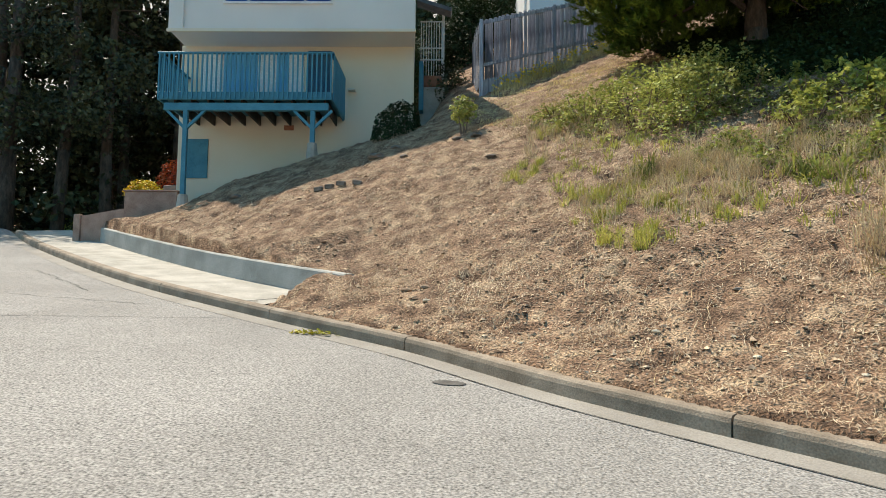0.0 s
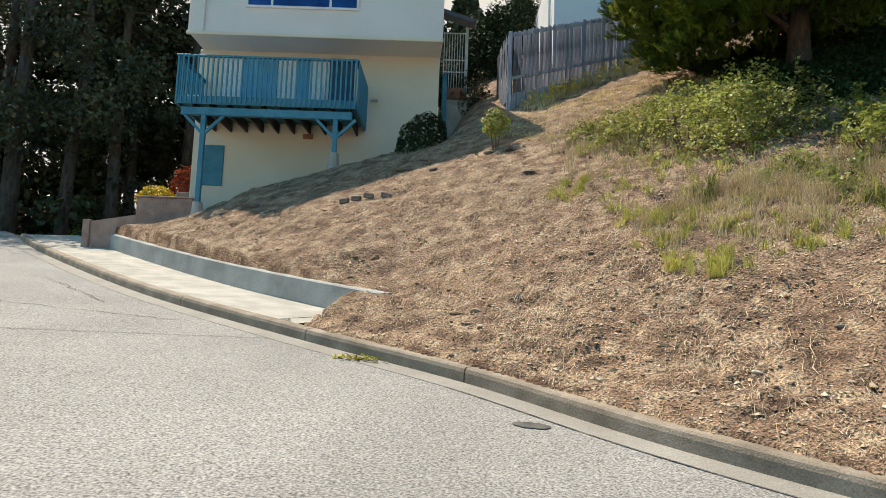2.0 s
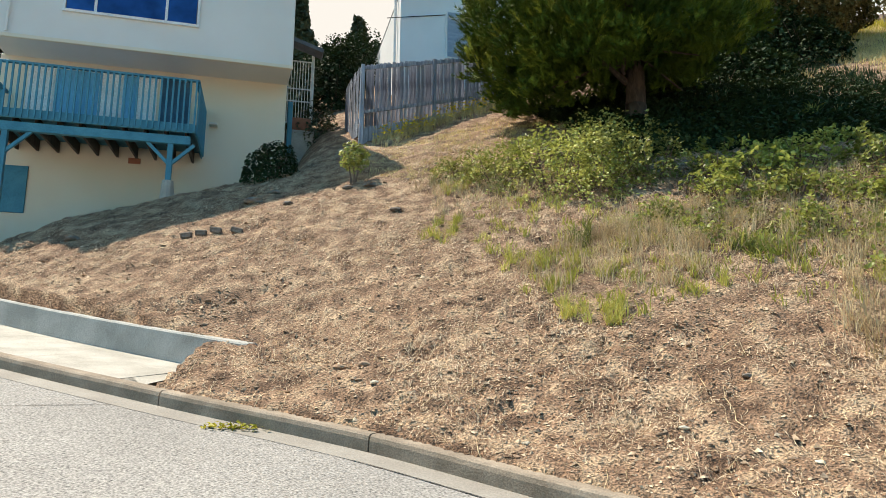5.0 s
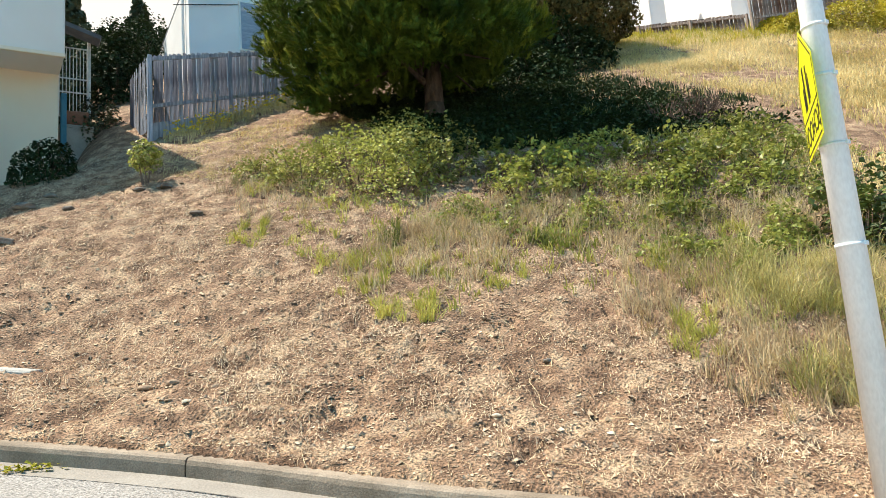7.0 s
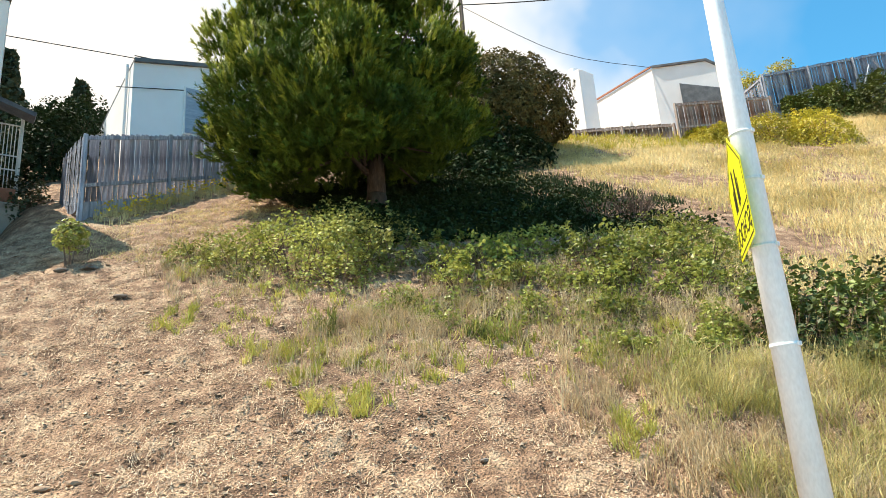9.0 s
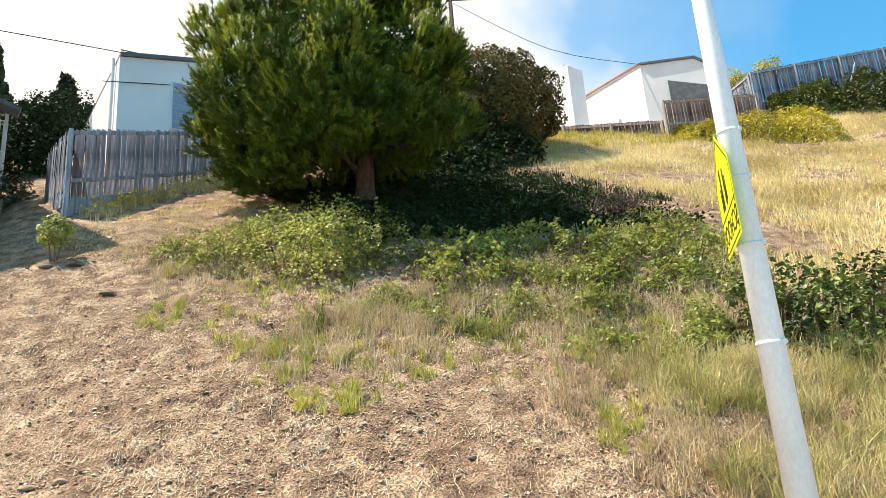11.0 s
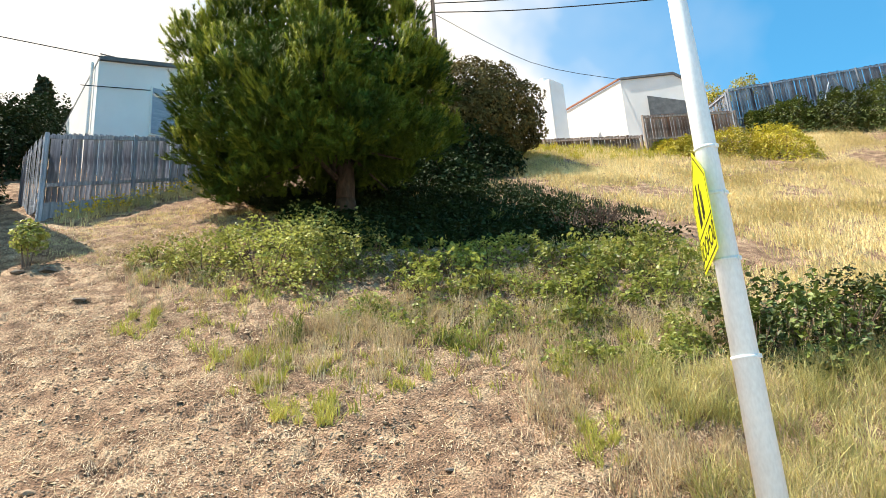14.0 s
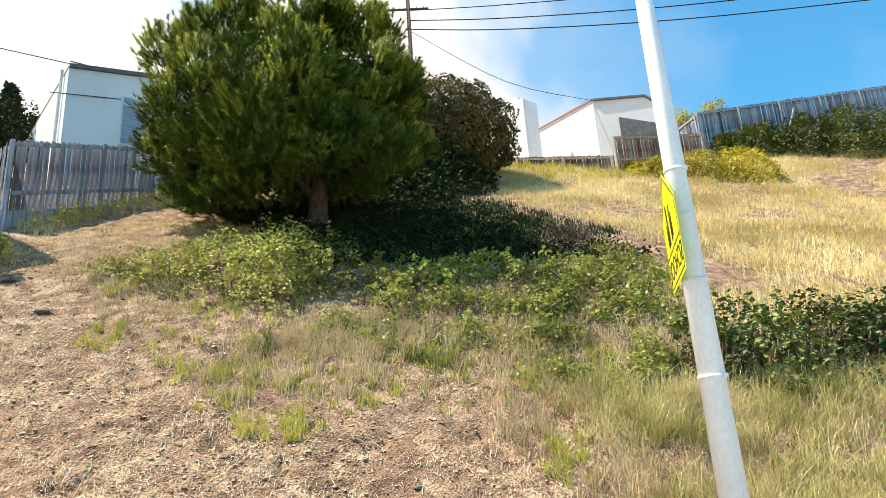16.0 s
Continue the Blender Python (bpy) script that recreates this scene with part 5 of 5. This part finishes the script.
def wood_tree(x, y, height, r, crown_r, seed, mat="forest", n=5200, first=0.25, leaf=0.16, lean=0.0):
    rs = np.random.RandomState(seed)
    z = on(x, y)
    tree = thing("woodland_tree", (x, y, z), "tall dark tree at the edge of the woods", "tree")
    bm = bmesh.new()
    pts = [Vector((x, y, z - 0.4))]
    for k in range(1, 6):
        pts.append(Vector((x + lean * k * height / 6 + rs.normal() * 0.12, y + rs.normal() * 0.12, z + height * k / 5)))
    for k in range(5):
        rod(pts[k], pts[k + 1] + (pts[k + 1] - pts[k]) * 0.02, r * (1 - 0.17 * k), r * (1 - 0.17 * (k + 1)), 12, bm)
    part("trunk", bm, "bark", tree, smooth=True)
    ends = []
    for k in range(26):
        t = rs.uniform(first, 1.0)
        s = pts[0].lerp(pts[5], t)
        a = rs.uniform(0, 6.283)
        d = crown_r * (1.1 - 0.6 * t) * rs.uniform(0.6, 1.1)
        e = s + Vector((d * math.cos(a), d * math.sin(a), rs.uniform(-0.6, 0.9)))
        part("limb", rod(s, e, 0.05 * (1.3 - t), 0.012, 5), "bark", tree)
        ends.append((np.array(s), np.array(e)))
    which = rs.randint(0, len(ends), n)
    t = rs.uniform(0.3, 1.1, (n, 1))
    S, E = np.array([ends[w][0] for w in which]), np.array([ends[w][1] for w in which])
    p = S + (E - S) * t + rs.normal(size=(n, 3)) * np.array([0.5, 0.5, 0.35])
    p = p[p[:, 2] > ground_at(p[:, :2]) + 0.05]
    part("crown", tri_mesh("crown", leaf_tris(rs, p, rs.normal(size=p.shape) + [0, 0, 0.5], rs.uniform(0.5, 1.1, len(p)) * leaf), mat), mat, tree)
    return tree


for k, (x, y, h, r, c, lean) in enumerate([(-16.6, 25.2, 17, 0.34, 3.4, 0.0), (-15.1, 26.0, 18, 0.26, 3.2, 0.04), (-13.6, 26.8, 19, 0.25, 3.2, 0.0), (-18.5, 27, 18, 0.3, 3.5, 0.0), (-11.8, 29, 18, 0.25, 3.5, 0.0), (-20.5, 24, 17, 0.3, 3.5, 0.0), (-10.5, 33, 18, 0.25, 3.6, 0.0), (-16, 32, 19, 0.3, 4.0, 0.0), (-21, 31, 20, 0.3, 4.2, 0.0), (-13, 37, 21, 0.3, 4.4, 0.0), (-19, 38, 22, 0.3, 4.6, 0.0), (-25, 30, 22, 0.3, 4.6, 0.0), (-27, 37, 23, 0.3, 5.0, 0.0), (-8.5, 38, 20, 0.3, 4.2, 0.0), (-23, 26, 20, 0.3, 4.6, 0.0), (-14.5, 30, 20, 0.26, 4.4, 0.0), (-18, 34, 21, 0.3, 4.8, 0.0), (-11, 41, 22, 0.3, 5.2, 0.0), (-30, 33, 23, 0.3, 5.5, 0.0), (-23, 42, 25, 0.3, 5.8, 0.0), (-16, 44, 25, 0.3, 5.8, 0.0)]):
    wood_tree(x, y, h, r, c, 200 + k, n=4200 if k < 6 else 6000, first=0.2 if k < 3 else 0.1, leaf=0.15 if k < 6 else 0.28, lean=lean)
rs = np.random.RandomState(77)
for k in range(22):
    x, y = rs.uniform(-24, -9), rs.uniform(24.5, 34)
    bush("undergrowth", "dark tangled undergrowth below the trees", (x, y), rs.uniform(0.8, 1.5), rs.uniform(0.8, 1.3), rs.uniform(0.5, 1.3), "forest" if k % 3 else "leaf", 900, 0.1, 300 + k, stems=10)


def conifer(x, y, z, height, width, seed):
    """A tall conifer whose boughs hang in tiers, seen far behind the fence."""
    rs = np.random.RandomState(seed)
    tree = thing("far_conifer", (x, y, z), "far dark conifer against the sky", "tree")
    part("trunk", rod((x, y, z - 1), (x, y, z + height * 0.95), 0.25, 0.04, 8), "bark", tree)
    n = 2400
    t = rs.uniform(0.05, 1, n) ** 0.8
    a = rs.uniform(0, 6.283, n)
    ragged = np.array([0.7 + 0.6 * noise.noise((math.cos(q) * 2, math.sin(q) * 2, u * 9 + seed)) for q, u in zip(a, t)])
    r = width * (1.05 - t) * np.clip(ragged + 0.3, 0.25, 1.3) * rs.uniform(0.4, 1, n)
    p = np.stack([x + r * np.cos(a), y + r * np.sin(a), z + height * t - 0.25 * r], -1)
    part("crown", tri_mesh("crown", leaf_tris(rs, p, rs.normal(size=p.shape) + [0, 0, 0.6], rs.uniform(0.18, 0.38, n)), "far_conifer"), "far_conifer", tree)


for k, (x, y, z, h, w) in enumerate([(-0.1, 41.6, 13, 11.0, 3.0), (3.4, 41.4, 13, 10.0, 3.4), (1.7, 43, 13, 8.5, 3.0), (5.2, 43, 13, 9.2, 3.0), (-2.2, 42, 13, 9.0, 3.0), (-4.5, 44, 13, 11.5, 3.2), (-7, 43, 13, 10, 3), (38, 36, 20, 9.4, 1.2)]):
    conifer(x, y, z, h, w, 400 + k)
for k, (x, y, r) in enumerate([(-0.5, 27.5, 1.6), (1.4, 29.5, 1.8), (0.6, 25, 1.1), (-0.3, 32, 2.0), (2.0, 33, 2.0)]):
    bush("garden_tree", "leafy green tree in the garden behind the gate", (x, y), r, r, 2.3 if k else 2.2, "dark_shade_leaf", 6000, 0.075, 420 + k, "tree", lumpy=0.7)

# ---- road wear and scraps ----


def patch_on_road(name, label, line, width, mat, lift=0.006):
    verts, faces = [], []
    r = random.Random(label)
    for i, (x, y) in enumerate(line):
        j = min(i + 1, len(line) - 1)
        k = max(i - 1, 0)
        dx, dy = line[j][0] - line[k][0], line[j][1] - line[k][1]
        d = math.hypot(dx, dy)
        w = width * r.uniform(0.5, 1.2)
        for s in (-1, 1):
            px, py = x - dy / d * w * s, y + dx / d * w * s
            verts.append((px, py, float(road_z(px, py)) + lift))
    for i in range(len(line) - 1):
        faces.append((2 * i, 2 * i + 1, 2 * i + 3, 2 * i + 2))
    return tagged(new(name, raw(name, verts, faces, mat)), label, "road mark", kind="structure")


def wander(a, b, n, amp, seed):
    r = random.Random(seed)
    return [(a[0] + (b[0] - a[0]) * k / n + r.uniform(-amp, amp), a[1] + (b[1] - a[1]) * k / n + r.uniform(-amp, amp)) for k in range(n + 1)]


patch_on_road("crack", "dark straight seam across the asphalt", wander((-2.75, 9.05), (-9.5, 7.0), 40, 0.008, 1), 0.008, "tar")
patch_on_road("crack", "thin wandering crack in the asphalt", wander((-4.2, 9.8), (-9.0, 10.4), 30, 0.05, 2), 0.008, "tar")
patch_on_road("crack", "thin wandering crack in the asphalt", wander((-5.6, 10.8), (-7.8, 13.0), 22, 0.06, 3), 0.008, "tar")
patch_on_road("crack", "thin wandering crack in the asphalt", wander((-1.95, 3.1), (-1.75, 2.3), 14, 0.02, 4), 0.008, "tar")
gl = between(joints[3], along(-0.4), 0.12) - 0.0
way = np.gradient(gl, axis=0)
way /= np.hypot(way[:, 0], way[:, 1])[:, None]
edge = gl - np.stack([way[:, 1], -way[:, 0]], -1) * 0.305
patch_on_road("crack", "broken dark seam between gutter and asphalt", [tuple(p) for p in edge], 0.006, "tar", 0.009)
bm = bmesh.new()
ring = []
for k in range(18):
    a = k / 18 * 6.283
    r = 1 + 0.25 * noise.noise((math.cos(a) * 2, math.sin(a) * 2, 4))
    x, y = 0.03 + 0.15 * r * math.cos(a), 6.13 + 0.09 * r * math.sin(a)
    ring.append(bm.verts.new((x, y, float(road_z(x, y)) + 0.008)))
bm.faces.new(ring)
tagged(part("oil_stain", bm, "oil"), "dark oil stain on the asphalt", "stain", kind="structure")
lv = np.array([(-1.5 + rs.normal() * 0.16, 8.2 + rs.normal() * 0.05) for k in range(90)])
lv = lv[kerb_off(lv[:, 0], lv[:, 1]) < -0.02]
lp = np.c_[lv, road_z(lv[:, 0], lv[:, 1]) + 0.012 + rs.uniform(0, 0.03, len(lv))]
stuff("dead_leaves", leaf_tris(rs, lp, rs.normal(size=lp.shape) * 0.4 + [0, 0, 1], rs.uniform(0.02, 0.045, len(lp))), "yellow_leaf", "dead yellow leaves caught in the gutter", "leaves")
